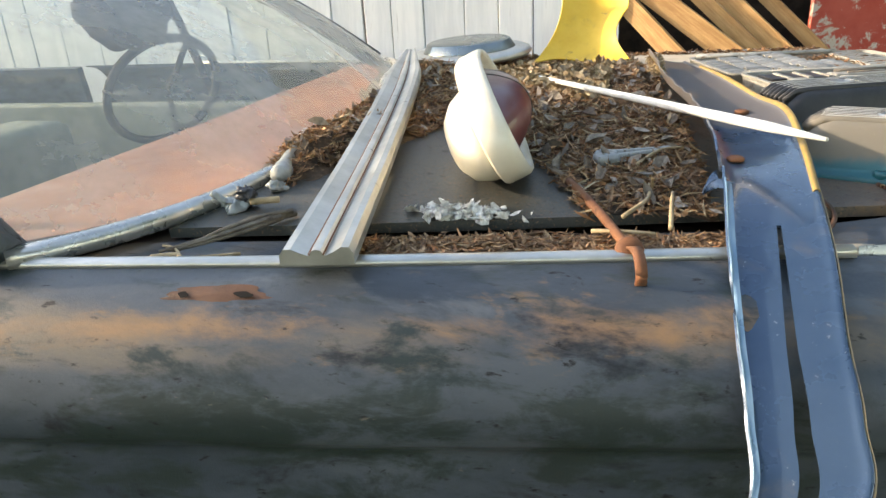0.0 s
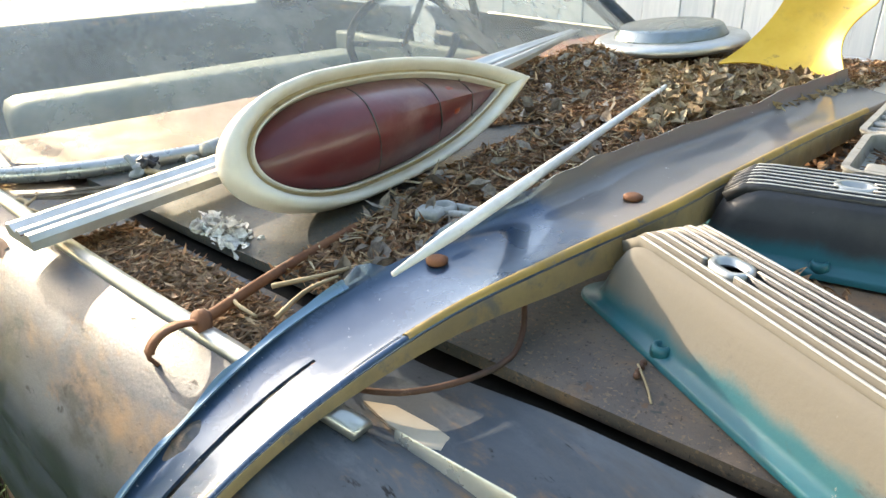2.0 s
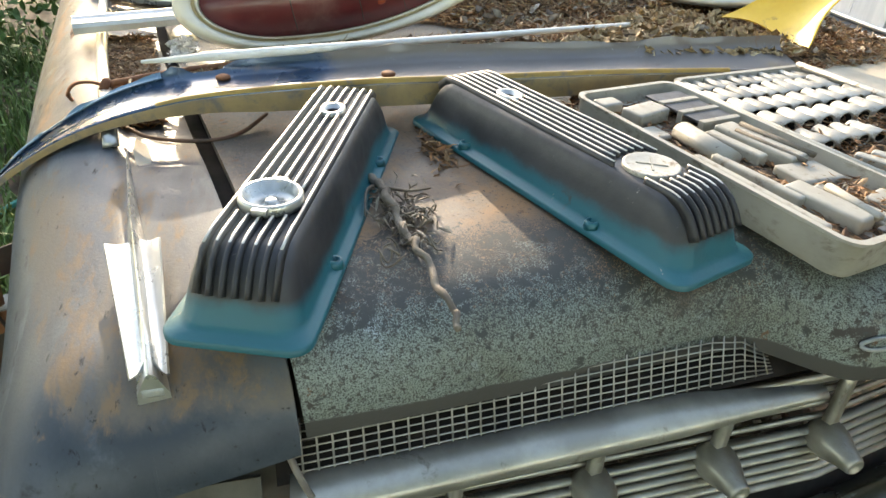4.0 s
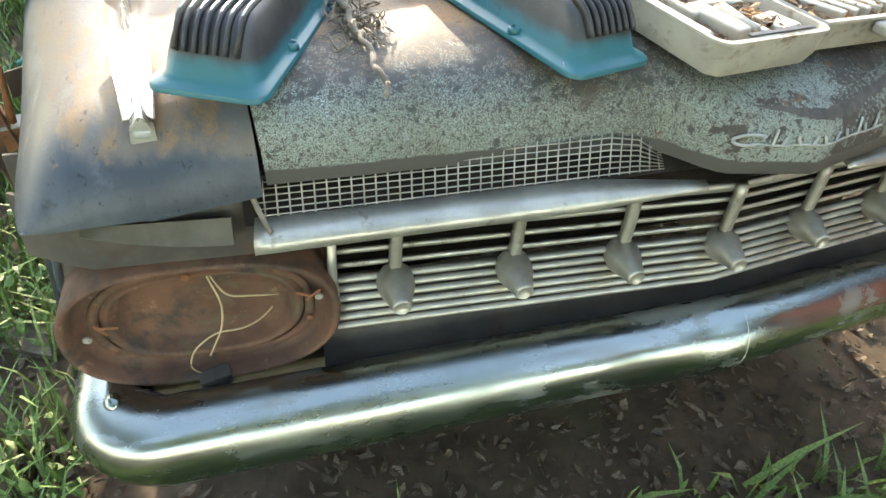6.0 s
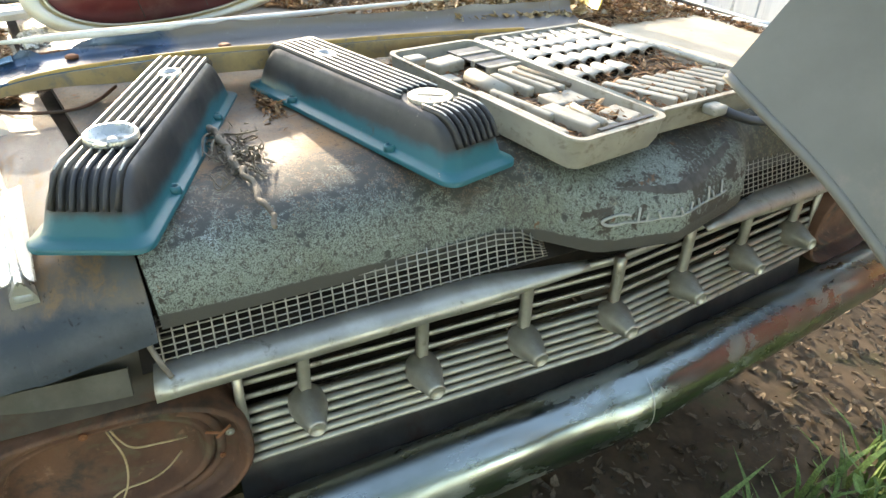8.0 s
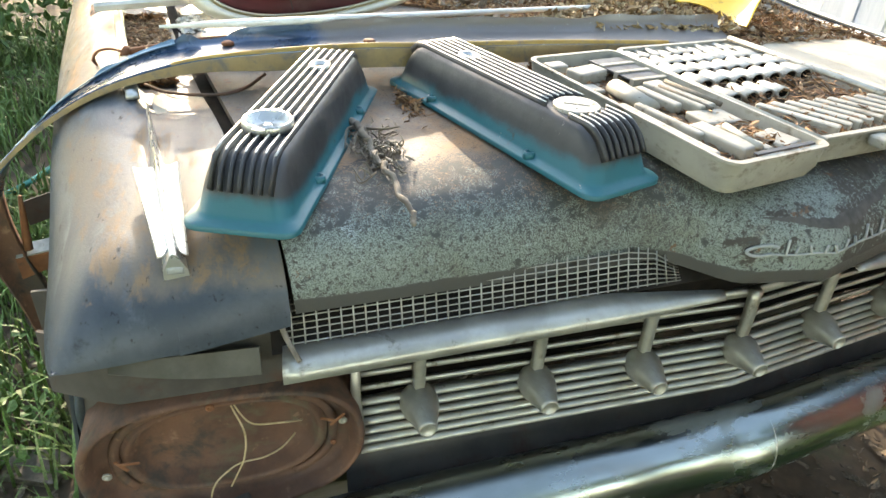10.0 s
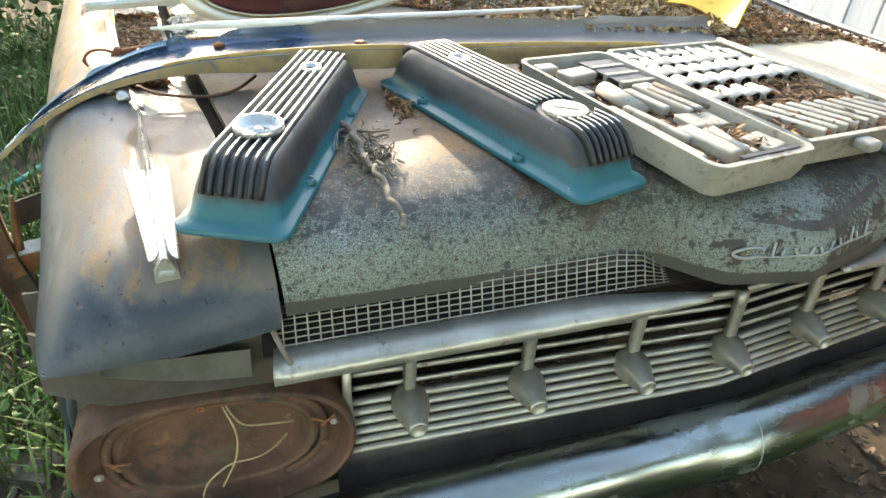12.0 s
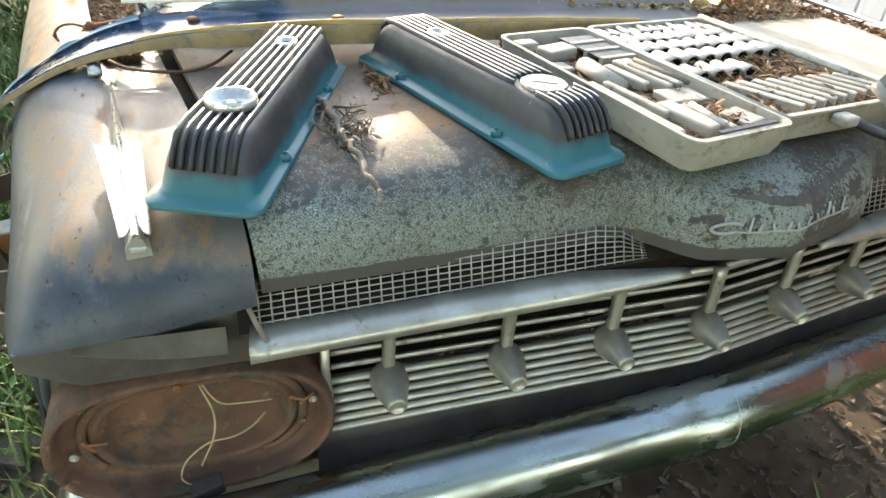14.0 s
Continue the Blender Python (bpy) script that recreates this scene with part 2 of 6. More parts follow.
M["alloy"] = surface("corroded_alloy", ((0.26, 0.28, 0.27), (0.38, 0.39, 0.37)), 40, [((0.12, 0.09, 0.06), 60, 0.6, 0.72, [], 0.8)], (0.5, 0.7), 0.3, 0.2)
M["hose"] = surface("hose_plastic", ((0.04, 0.30, 0.27), (0.06, 0.36, 0.32)), 10, (), (0.4, 0.6))
M["grey_sheet"] = surface("grey_primer", ((0.13, 0.13, 0.12), (0.17, 0.17, 0.16)), 3, [
    ((0.25, 0.2, 0.18), 8, 0.6, 0.8, [], 0.6)], (0.4, 0.6), 0.0, 0.05)
M["litter"] = island("leaf_litter", [(min(0.8, 1.5 * r), 1.28 * g, 1.08 * b) for r, g, b in [(0.42, 0.31, 0.19), (0.20, 0.10, 0.045), (0.06, 0.035, 0.02), (0.13, 0.075, 0.04), (0.2, 0.13, 0.075), (0.10, 0.06, 0.035), (0.3, 0.22, 0.14), (0.09, 0.055, 0.035), (0.22, 0.12, 0.055), (0.15, 0.10, 0.065)]])
M["mulch"] = surface("mulch", ((0.05, 0.032, 0.02), (0.12, 0.075, 0.045)), 60, [((0.2, 0.14, 0.08), 120, 0.55, 0.65, [], 0.9)], (0.85, 1.0), 0.0, 0.8, 150)
M["ochre"] = surface("ochre_edge_paint", ((0.30, 0.180, 0.040), (0.38, 0.245, 0.06)), 30, [((0.30, 0.20, 0.06), 9, 0.45, 0.65, [], 0.6), ((0.20, 0.155, 0.11), 50, 0.54, 0.66, [], 0.8)], (0.5, 0.7), 0.0, 0.15)
M["worn_flange"] = surface("worn_ochre_brown", ((0.21, 0.155, 0.085), (0.29, 0.21, 0.10)), 22, [((0.13, 0.115, 0.10), 30, 0.50, 0.66, [], 0.6)], (0.4, 0.6), 0.1, 0.12)
M["pale_litter"] = island("pale_leaf_litter", [(0.2, 0.12, 0.06), (0.38, 0.27, 0.14), (0.5, 0.4, 0.25), (0.3, 0.2, 0.1), (0.42, 0.3, 0.18)])
M["fibre"] = island("bark_fibre", [(min(0.8, 1.5 * r), 1.3 * g, 1.1 * b) for r, g, b in [(0.45, 0.36, 0.25), (0.25, 0.12, 0.05), (0.10, 0.065, 0.04), (0.22, 0.15, 0.09), (0.07, 0.045, 0.03), (0.34, 0.26, 0.17), (0.15, 0.10, 0.065), (0.26, 0.17, 0.09), (0.09, 0.06, 0.04)]])
M["grey_leaf"] = island("grey_curled_leaf", [(0.14, 0.10, 0.075), (0.30, 0.26, 0.21), (0.20, 0.15, 0.11), (0.38, 0.33, 0.27), (0.12, 0.08, 0.05)])
M["ground_leaf"] = island("damp_fallen_leaf", [(0.05, 0.038, 0.025), (0.10, 0.075, 0.050), (0.17, 0.13, 0.09), (0.08, 0.062, 0.042)])
M["grass"] = island("green_grass", [(0.09, 0.17, 0.04), (0.13, 0.24, 0.06), (0.19, 0.29, 0.09), (0.10, 0.17, 0.05), (0.24, 0.29, 0.12)], 0.65)
M["leaf"] = island("green_leaves", [(0.05, 0.10, 0.025), (0.08, 0.16, 0.035), (0.12, 0.20, 0.05), (0.06, 0.12, 0.03)], 0.65)


# two-tone valve cover: black above, turquoise enamel towards the flange
def cover_material(name, dusty):
    m = surface(name, ((0.018, 0.019, 0.022), (0.035, 0.034, 0.036)), 14, [
        ((0.165, 0.148, 0.120), 9, 0.58, 0.85, [("Y", 0.015, -0.03, dusty + 0.05), ("X", 0.13, 0.20, -0.35)], 0.85),
        ((0.007, 0.100, 0.125), 8, 0.45, 0.85, [("Z", 0.034, 0.006, 0.50), ("Z", 0.028, 0.045, -0.5)], 0.4),
        ((0.05, 0.047, 0.042), 22, 0.60, 0.72, [], 0.6),
        ((0.3, 0.28, 0.24), 90, 0.66, 0.74, [], 0.8)], (0.35, 0.55), 0.0, 0.12, 140)
    return m


M["fin_edge"] = surface("bare_fin_metal", ((0.5, 0.48, 0.42), (0.62, 0.6, 0.55)), 40, (), (0.35, 0.5), 0.5, 0.0)
M["cover_a"] = cover_material("dusty_two_tone_paint", 0.4)
M["cover_b"] = cover_material("black_turquoise_paint", -0.2)

M["lens"] = surface("dusty_red_lens", ((0.085, 0.012, 0.015), (0.125, 0.022, 0.022)), 9, [
    ((0.24, 0.13, 0.11), 7, 0.52, 0.85, [], 0.65), ((0.30, 0.20, 0.17), 90, 0.68, 0.76, [], 0.8)], (0.28, 0.45), 0.0, 0.05, coat=0.2)
M["amber"] = surface("faded_reflector", ((0.26, 0.035, 0.015), (0.32, 0.06, 0.02)), 30, (), (0.3, 0.5), 0.0, 0.0, coat=0.3)
m, N, L, B = nodes_of("windscreen_glass")
B.inputs["Base Color"].default_value = (0.8, 0.9, 0.86, 1)
B.inputs["Roughness"].default_value = 0.03
B.inputs["Transmission Weight"].default_value = 1.0
B.inputs["IOR"].default_value = 1.5
M["glass"] = m
N.remove(B)
out = N["Material Output"]
tr, gl, df, fr = N.new("ShaderNodeBsdfTransparent"), N.new("ShaderNodeBsdfGlossy"), N.new("ShaderNodeBsdfDiffuse"), N.new("ShaderNodeFresnel")
tr.inputs[0].default_value = (0.87, 0.91, 0.82, 1)
gl.inputs["Roughness"].default_value = 0.04
# pale diffuse film: dust, thickened to stand in for reflected sky haze
df.inputs[0].default_value = (0.62, 0.59, 0.52, 1)
fr.inputs[0].default_value = 1.5
m1, m2 = N.new("ShaderNodeMixShader"), N.new("ShaderNodeMixShader")
L.new(fr.outputs[0], m1.inputs[0])
L.new(tr.outputs[0], m1.inputs[1])
L.new(gl.outputs[0], m1.inputs[2])
tc = N.new("ShaderNodeTexCoord")
L.new(ranged(N, L, noise_of(N, L, tc.outputs["Object"], 5, 8, 0.65), 0.3, 0.75, 0.20, 0.47), m2.inputs[0])
L.new(m1.outputs[0], m2.inputs[1])
L.new(df.outputs[0], m2.inputs[2])
L.new(m2.outputs[0], out.inputs[0])


# ---- mesh helpers ----
def mesh_from(name, verts, faces, smooth=True):
    me = bpy.data.meshes.new(name)
    me.from_pydata([tuple(v) for v in verts], [], faces)
    if smooth:
        me.shade_smooth()
    me.update()
    return me


def part(name, me, material, parent=None, label="", m=None, smooth=None):
    if isinstance(me, bmesh.types.BMesh):
        bm, me = me, bpy.data.meshes.new(name)
        bmesh.ops.recalc_face_normals(bm, faces=bm.faces)
        bm.to_mesh(me)
        bm.free()
        if smooth:
            me.shade_smooth()
    if not me.materials:
        me.materials.append(material)
    ob = new(name, me)
    if m is not None:
        ob.matrix_basis = m
    if parent is not None:
        ob.parent = parent
    if label:
        ob["label"] = label
    return ob


def thing(name, label, category, m=None, group="", kind=""):
    ob = new(name)
    ob.empty_display_size = 0.05
    if m is not None:
        ob.matrix_basis = m
    return tagged(ob, label, category, group, kind)


def edge_split(ob, angle=35):
    ob.data.set_sharp_from_angle(angle=radians(angle))
    return ob


def grid_mesh(name, f, nu, nv, thick=0.0, wrap=False):
    """A sheet from f(u, v), u and v from 0 to 1, with thickness towards its back."""
    P = np.array([[f(i / (nu - 1), j / (nv - 1)) for j in range(nv)] for i in range(nu)], float)
    idx = lambda i, j: i * nv + j
    faces = [(idx(i, j), idx(i + 1, j), idx(i + 1, j + 1), idx(i, j + 1)) for i in range(nu - 1) for j in range(nv - 1)]
    verts = P.reshape(-1, 3)
    if thick:
        du, dv = np.gradient(P, axis=0), np.gradient(P, axis=1)
        nn = np.cross(du, dv)
        nn /= np.linalg.norm(nn, axis=-1, keepdims=True) + 1e-12
        back = (P - nn * thick).reshape(-1, 3)
        k = len(verts)
        faces += [tuple(k + a for a in reversed(fc)) for fc in faces]
        rim = [idx(i, 0) for i in range(nu)] + [idx(nu - 1, j) for j in range(1, nv)] + [idx(i, nv - 1) for i in range(nu - 2, -1, -1)] + [idx(0, j) for j in range(nv - 2, 0, -1)]
        faces += [(rim[a - 1], k + rim[a - 1], k + rim[a], rim[a]) for a in range(len(rim))]
        verts = np.concatenate([verts, back])
    me = mesh_from(name, verts, faces)
    if thick:
        me.set_sharp_from_angle(angle=radians(45))
    return me


def smooth_line(pts, n):
    """Catmull-Rom through the points, at n places."""
    P = np.array(pts, float)
    Q = np.vstack([2 * P[0] - P[1], P, 2 * P[-1] - P[-2]])
    out = []
    for s in np.linspace(0, len(P) - 1, n):
        i = min(int(s), len(P) - 2)
        t = s - i
        a, b, c, d = Q[i], Q[i + 1], Q[i + 2], Q[i + 3]
        out.append(0.5 * (2 * b + (c - a) * t + (2 * a - 5 * b + 4 * c - d) * t * t + (3 * b - a - 3 * c + d) * t ** 3))
    return np.array(out)


def sweep_mesh(name, line, profile, up=(0, 0, 1), scale=None, closed=True, caps=True):
    """A profile of (side, up) pairs carried along a line."""
    line = np.array(line, float)
    tan = np.gradient(line, axis=0)
    tan /= np.linalg.norm(tan, axis=1, keepdims=True) + 1e-12
    verts, faces, k = [], [], len(profile)
    upv = np.array(up, float)
    for n, (p, t) in enumerate(zip(line, tan)):
        side = np.cross(t, upv)
        side /= np.linalg.norm(side) + 1e-12
        u = np.cross(side, t)
        s = 1.0 if scale is None else scale[n]
        verts += [p + side * a * s + u * b * s for a, b in profile]
    span = k if closed else k - 1
    for n in range(len(line) - 1):
        for a in range(span):
            b = (a + 1) % k
            faces.append((n * k + a, n * k + b, (n + 1) * k + b, (n + 1) * k + a))
    if caps and closed:
        faces.append(tuple(range(k - 1, -1, -1)))
        faces.append(tuple(range((len(line) - 1) * k, len(line) * k)))
    return mesh_from(name, verts, faces)


def ring(r, n=10, rz=None):
    return [(r * math.cos(2 * math.pi * a / n), (rz or r) * math.sin(2 * math.pi * a / n)) for a in range(n)]


def tube(name, pts, r, material, parent=None, label="", n=24, sides=8, taper=None):
    line = smooth_line(pts, n)
    sc = None if taper is None else np.linspace(taper[0], taper[1], n)
    up = (0, 0, 1)
    d = np.abs(line[-1] - line[0])
    if d[2] > 0.8 * np.linalg.norm(d):
        up = (1, 0, 0)
    return part(name, sweep_mesh(name, line, ring(r, sides), up, sc), material, parent, label)


def lathe_mesh(name, profile, n=32):
    """Turns (radius, height) pairs about z."""
    verts = [(r * math.cos(2 * math.pi * a / n), r * math.sin(2 * math.pi * a / n), z) for r, z in profile for a in range(n)]
    faces = [(i * n + a, i * n + (a + 1) % n, (i + 1) * n + (a + 1) % n, (i + 1) * n + a) for i in range(len(profile) - 1) for a in range(n)]
    faces.append(tuple(range(n - 1, -1, -1)))
    faces.append(tuple((len(profile) - 1) * n + a for a in range(n)))
    return mesh_from(name, verts, faces)


def box_bm(sx, sy, sz, bevel=0.0, at=(0, 0, 0), segments=2, m=None):
    bm = bmesh.new()
    bmesh.ops.create_cube(bm, size=1.0, matrix=Matrix.Translation(at) @ Matrix.Diagonal((sx, sy, sz, 1)))
    if bevel:
        bmesh.ops.bevel(bm, geom=bm.edges[:], offset=bevel, segments=segments, affect="EDGES", profile=0.7)
    if m is not None:
        bmesh.ops.transform(bm, matrix=m, verts=bm.verts)
    return bm


def rounded(cx, cy, sx, sy, r, n=5):
    """The outline of a rounded rectangle."""
    out = []
    for qx, qy, a0 in ((1, 1, 0), (-1, 1, 90), (-1, -1, 180), (1, -1, 270)):
        for k in range(n + 1):
            a = radians(a0 + 90 * k / n)
            out.append((cx + qx * (sx / 2 - r) + r * math.cos(a), cy + qy * (sy / 2 - r) + r * math.sin(a)))
    return out


def stack_mesh(name, loops, cap_bottom=True, cap_top=True, smooth=True):
    """Joins outlines of equal length, each (outline, z), into a skin."""
    k = len(loops[0][0])
    verts = [(x, y, z) for loop, z in loops for x, y in loop]
    faces = [(i * k + a, i * k + (a + 1) % k, (i + 1) * k + (a + 1) % k, (i + 1) * k + a) for i in range(len(loops) - 1) for a in range(k)]
    if cap_bottom:
        faces.append(tuple(range(k - 1, -1, -1)))
    if cap_top:
        faces.append(tuple((len(loops) - 1) * k + a for a in range(k)))
    return mesh_from(name, verts, faces, smooth)


# ---- loose bits ----
def lumps(spots, seed, flat=0.7, rough=0.35, fine=2):
    """Uneven rounded lumps in one mesh: spots are (x, y, z, radius)."""
    bm = bmesh.new()
    for n, (x, y, z, r) in enumerate(spots):
        new_v = bmesh.ops.create_icosphere(bm, subdivisions=fine, radius=r)["verts"]
        for v in new_v:
            p = v.co / r
            k = 1 + rough * noise.noise(p * 1.4 + Vector((n * 3.1, seed, 0))) + 0.5 * rough * noise.noise(p * 3.5 + Vector((seed, n * 1.7, 0)))
            v.co = Vector((x + v.co.x * k, y + v.co.y * k, z + v.co.z * k * flat))
    return bm


def flakes(n, place, size, seed, flat=0.5, long=2.0):
    """Many small curled, uneven leaf scraps: place(rng) gives x, y, z."""
    rg = np.random.default_rng(seed)
    verts, faces = [], []
    for _ in range(n):
        x, y, z = place(rg)
        l = size * rg.uniform(0.4, 1.5)
        w = l / long * rg.uniform(0.4, 1.2)
        rot = Euler((rg.normal(0, flat), rg.normal(0, flat), rg.uniform(0, 6.28))).to_matrix()
        c, bend = rg.uniform(-0.6, 0.6) * w, rg.uniform(-0.35, 0.35) * l
        j = rg.uniform(0.55, 1.25, 4)
        k = len(verts)
        for a, b, h in ((-l / 2, 0, 0), (-l * 0.2 * j[0], w / 2 * j[1], c), (l * 0.22 * j[2], w / 2 * j[3], c * 0.8 - bend * 0.3), (l / 2, w * 0.1 * (j[0] - 0.9), c * 0.4 - bend), (l * 0.2 * j[1], -w / 2 * j[2], c - bend * 0.3), (-l * 0.22 * j[3], -w / 2 * j[0], c), (0, 0, -c * 0.2)):
            q = rot @ Vector((a, b, h))
            verts.append((x + q.x, y + q.y, z + q.z))
        faces += [(k + 6, k, k + 5), (k + 6, k + 1, k), (k + 6, k + 2, k + 1), (k + 6, k + 3, k + 2), (k + 6, k + 4, k + 3), (k + 6, k + 5, k + 4)]
    return mesh_from("flakes", verts, faces, False)


def in_poly(poly, x, y):
    c = False
    for a in range(len(poly)):
        (x1, y1), (x2, y2) = poly[a - 1], poly[a]
        if (y1 > y) != (y2 > y) and x < (x2 - x1) * (y - y1) / (y2 - y1) + x1:
            c = not c
    return c


def poly_place(poly, z, pile, thin=0.0):
    xs, ys = [p[0] for p in poly], [p[1] for p in poly]
    def place(rg):
        while True:
            x, y = rg.uniform(min(xs), max(xs)), rg.uniform(min(ys), max(ys))
            d = noise.noise((x * 6, y * 6, 7)) * 0.5 + 0.5
            if in_poly(poly, x, y) and rg.uniform() < d + 1 - thin:
                return x, y, z + pile * d * rg.uniform(0.0, 1.0) ** 1.0
    return place


# ---- the ground ----
def ground_z(x, y):
    d = math.hypot(x, y)
    return 0.015 * noise.noise((x * 1.3, y * 1.3, 0)) + (0.3 * noise.noise((x * 0.05, y * 0.05, 3)) if d > 12 else 0)


def ground_at(u, v):
    a, r = 2 * math.pi * u, 0.02 + 0.9 * (math.exp(v * 6.2) - 1)
    x, y = r * math.cos(a), r * math.sin(a)
    return (x, y, ground_z(x, y))


tagged(part("ground", grid_mesh("ground", ground_at, 97, 90), M["soil"]), "bare leafy soil with patches of grass", "ground", kind="structure")

# ---- the car ----
car = thing("car", "old sedan with rusted dark patina and no headlights", "car")


def hood_w(x):
    return 0.605 - 0.128 * x


def trim_w(x):
    return 0.702 - 0.125 * x


def front_x(y):
    """How far forward the leading edge of the hood reaches."""
    a = abs(y)
    nose = 1 - min(1, max(0, (a - (0.10 if y < 0 else 0.155)) / 0.09))
    nose = nose * nose * (3 - 2 * nose)
    return -0.006 + 0.022 * (1 - a / 0.6) + nose * (0.092 - 0.02 * a / 0.1)


def crown(x, y):
    return 0.965 + 0.016 * (1 - (y / 0.75) ** 2) - 0.004 * abs(x + 0.5)


def hood_at(u, v):
    y0 = 2 * v - 1
    if u < 0.7:
        x = -1.1 + (1.1 - 0.17) * u / 0.7
        y = y0 * hood_w(x)
        return (x, y - y0 * 0.011, crown(x, y) + 0.006)
    s = (u - 0.7) / 0.3
    y = y0 * hood_w(-0.17 + 0.17 * s)
    xe = front_x(y)
    a = s * math.pi / 2
    x = -0.17 + (xe + 0.17) * max(0.0, math.sin(a)) ** 0.9
    drop = 0.092 + 0.016 * (1 - (y / 0.75) ** 2)
    z = crown(x, y) + 0.006 - drop * max(0.0, 1 - max(0.0, math.cos(a)) ** 0.8) ** 1.6
    return (x, y - y0 * 0.011, z)


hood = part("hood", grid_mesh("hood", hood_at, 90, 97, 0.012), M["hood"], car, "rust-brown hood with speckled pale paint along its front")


def fender_sink(x):
    """The fender's crown falls away towards the lamps."""
    t = max(0.0, min(1.0, (x + 0.50) / 0.36))
    return 0.027 * t * t * (3 - 2 * t)


def fender(side):
    prof = [(0.0, 0.0), (0.012, -0.0005), (0.05, -0.01), (0.085, -0.032), (0.11, -0.062), (0.122, -0.092), (0.122, -0.118), (0.112, -0.132), (0.112, -0.15), (0.118, -0.20), (0.125, -0.26), (0.12, -0.33)]
    P = smooth_line(prof, 34)

    def at(u, v):
        d, h = P[min(33, int(round(v * 33)))]
        x = -2.6 + (2.6 - 0.12) * min(1, u / 0.72)
        zt = 0.969 - fender_sink(x) * (1 - max(0.0, (u - 0.72) / 0.28) ** 2)
        if u > 0.72:
            s = (u - 0.72) / 0.28
            a = s * math.pi / 2
            x = -0.12 + (0.125 - 0.03 * v - 0.10 * max(0, (v - 0.5) / 0.5)) * math.sin(a)
            h = h + min(0.0, -0.110 - 0.06 * d - h) * max(0.0, 1 - math.cos(a)) ** 1.1
            d = d * (1 - 0.12 * s * s)
        y = (trim_w(max(x, -2.2)) + d) * side
        return (x, y, zt + h)
    return part("fender", grid_mesh("fender", at, 110, 34, 0.004 * side), M["fender"], car, "dark blue-grey fender streaked with rust and painted-in sheen")


def fender_ledge(side):
    """The inner edge of the fender, between the hood and the trim."""
    def at(u, v):
        x, drop = -1.75 + 1.63 * min(1, u / 0.72), 0.0
        if u > 0.72:
            a = (u - 0.72) / 0.28 * math.pi / 2
            x, drop = -0.12 + 0.125 * math.sin(a), (0.098 + 0.013 * v) * max(0.0, 1 - math.cos(a)) ** 1.1
        low = 0.958 if x < -0.45 else min(0.969, 0.958 + 0.1 * (x + 0.45))
        edge = hood_w(x) + 0.006 - 0.011 * max(0, min(1, (x + 0.16) / 0.10))
        return (x, side * (edge + v * (trim_w(x) + 0.002 - edge)), low + (0.969 - low) * max(0, (v - 0.8) / 0.2) - drop - fender_sink(x) * v * (1 - max(0.0, (u - 0.72) / 0.28) ** 2))
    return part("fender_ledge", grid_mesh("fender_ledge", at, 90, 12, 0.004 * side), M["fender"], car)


# black sheet under the hood's edge: the gap's shade, put in as colour
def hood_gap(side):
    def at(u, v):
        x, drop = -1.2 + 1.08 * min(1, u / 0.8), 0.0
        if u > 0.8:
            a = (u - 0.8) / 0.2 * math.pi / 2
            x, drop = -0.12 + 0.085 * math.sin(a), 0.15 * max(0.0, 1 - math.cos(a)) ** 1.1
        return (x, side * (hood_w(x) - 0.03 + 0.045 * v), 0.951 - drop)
    return part("hood_gap", grid_mesh("hood_gap", at, 60, 4, 0.003 * side), M["dark"], car, "black strip standing in for the shaded gap beside the hood")


for side in (-1, 1):
    fender(side)
    fender_ledge(side)
    hood_gap(side)
    line = [(x, side * (trim_w(x) + 0.002), 0.968) for x in np.linspace(-2.1, -0.42, 30)]
    part("fender_trim", sweep_mesh("fender_trim", line, [(-0.009, 0), (-0.007, 0.007), (0.0, 0.009), (0.007, 0.007), (0.009, 0)]), M["alu"], car, "pale bright-metal trim strip")

# cowl and windscreen
def ws_base(v):
    """The foot of the windscreen, bowed forward."""
    y = (2 * v - 1)
    a = abs(y)
    far = 0.17 * (1 - math.exp(-y * 0.86 / 0.25)) if y > 0 else 0
    return Vector((-1.045 - 0.05 * a * a - 0.11 * a ** 8 - far, y * 0.86, 0.982 - 0.008 * a))


part("cowl", grid_mesh("cowl", lambda u, v: (-1.16 - 0.16 * abs(2 * v - 1) ** 6 + (0.08 + 0.16 * abs(2 * v - 1) ** 6) * u, (2 * v - 1) * (0.845 + 0.05 * (1 - u)), 0.950 + 0.004 * u), 10, 40, 0.01), M["fender"], car)


def ws_at(u, v):
    p = ws_base(v)
    y = 2 * v - 1
    bulge = 0.05 * math.sin(math.pi * u)
    return (p.x - 0.70 * u + bulge - 0.10 * u * y * y, p.y * (1 - 0.16 * u), p.z + 0.40 * u + bulge * 0.6)


glass = part("windscreen", grid_mesh("windscreen", lambda u, v: ws_at(u, 1 - v), 24, 48), M["glass"], car, "dusty curved windscreen with sky haze painted in")
glass.visible_shadow = False
part("windscreen_trim", sweep_mesh("windscreen_trim", [ws_base(v) + Vector((0.006, 0, 0.004)) for v in np.linspace(0, 1, 60)], ring(0.0125, 8)), M["polish"], car, "bright curved moulding")
for side in (0, 1):
    pts = [ws_at(u, side) for u in np.linspace(0, 1, 12)]
    part("pillar", sweep_mesh("pillar", pts, ring(0.03, 10)), M["fender"], car)
part("windscreen_header", sweep_mesh("windscreen_header", [ws_at(1.0, v) for v in np.linspace(0, 1, 30)], ring(0.016, 8)), M["fender"], car)
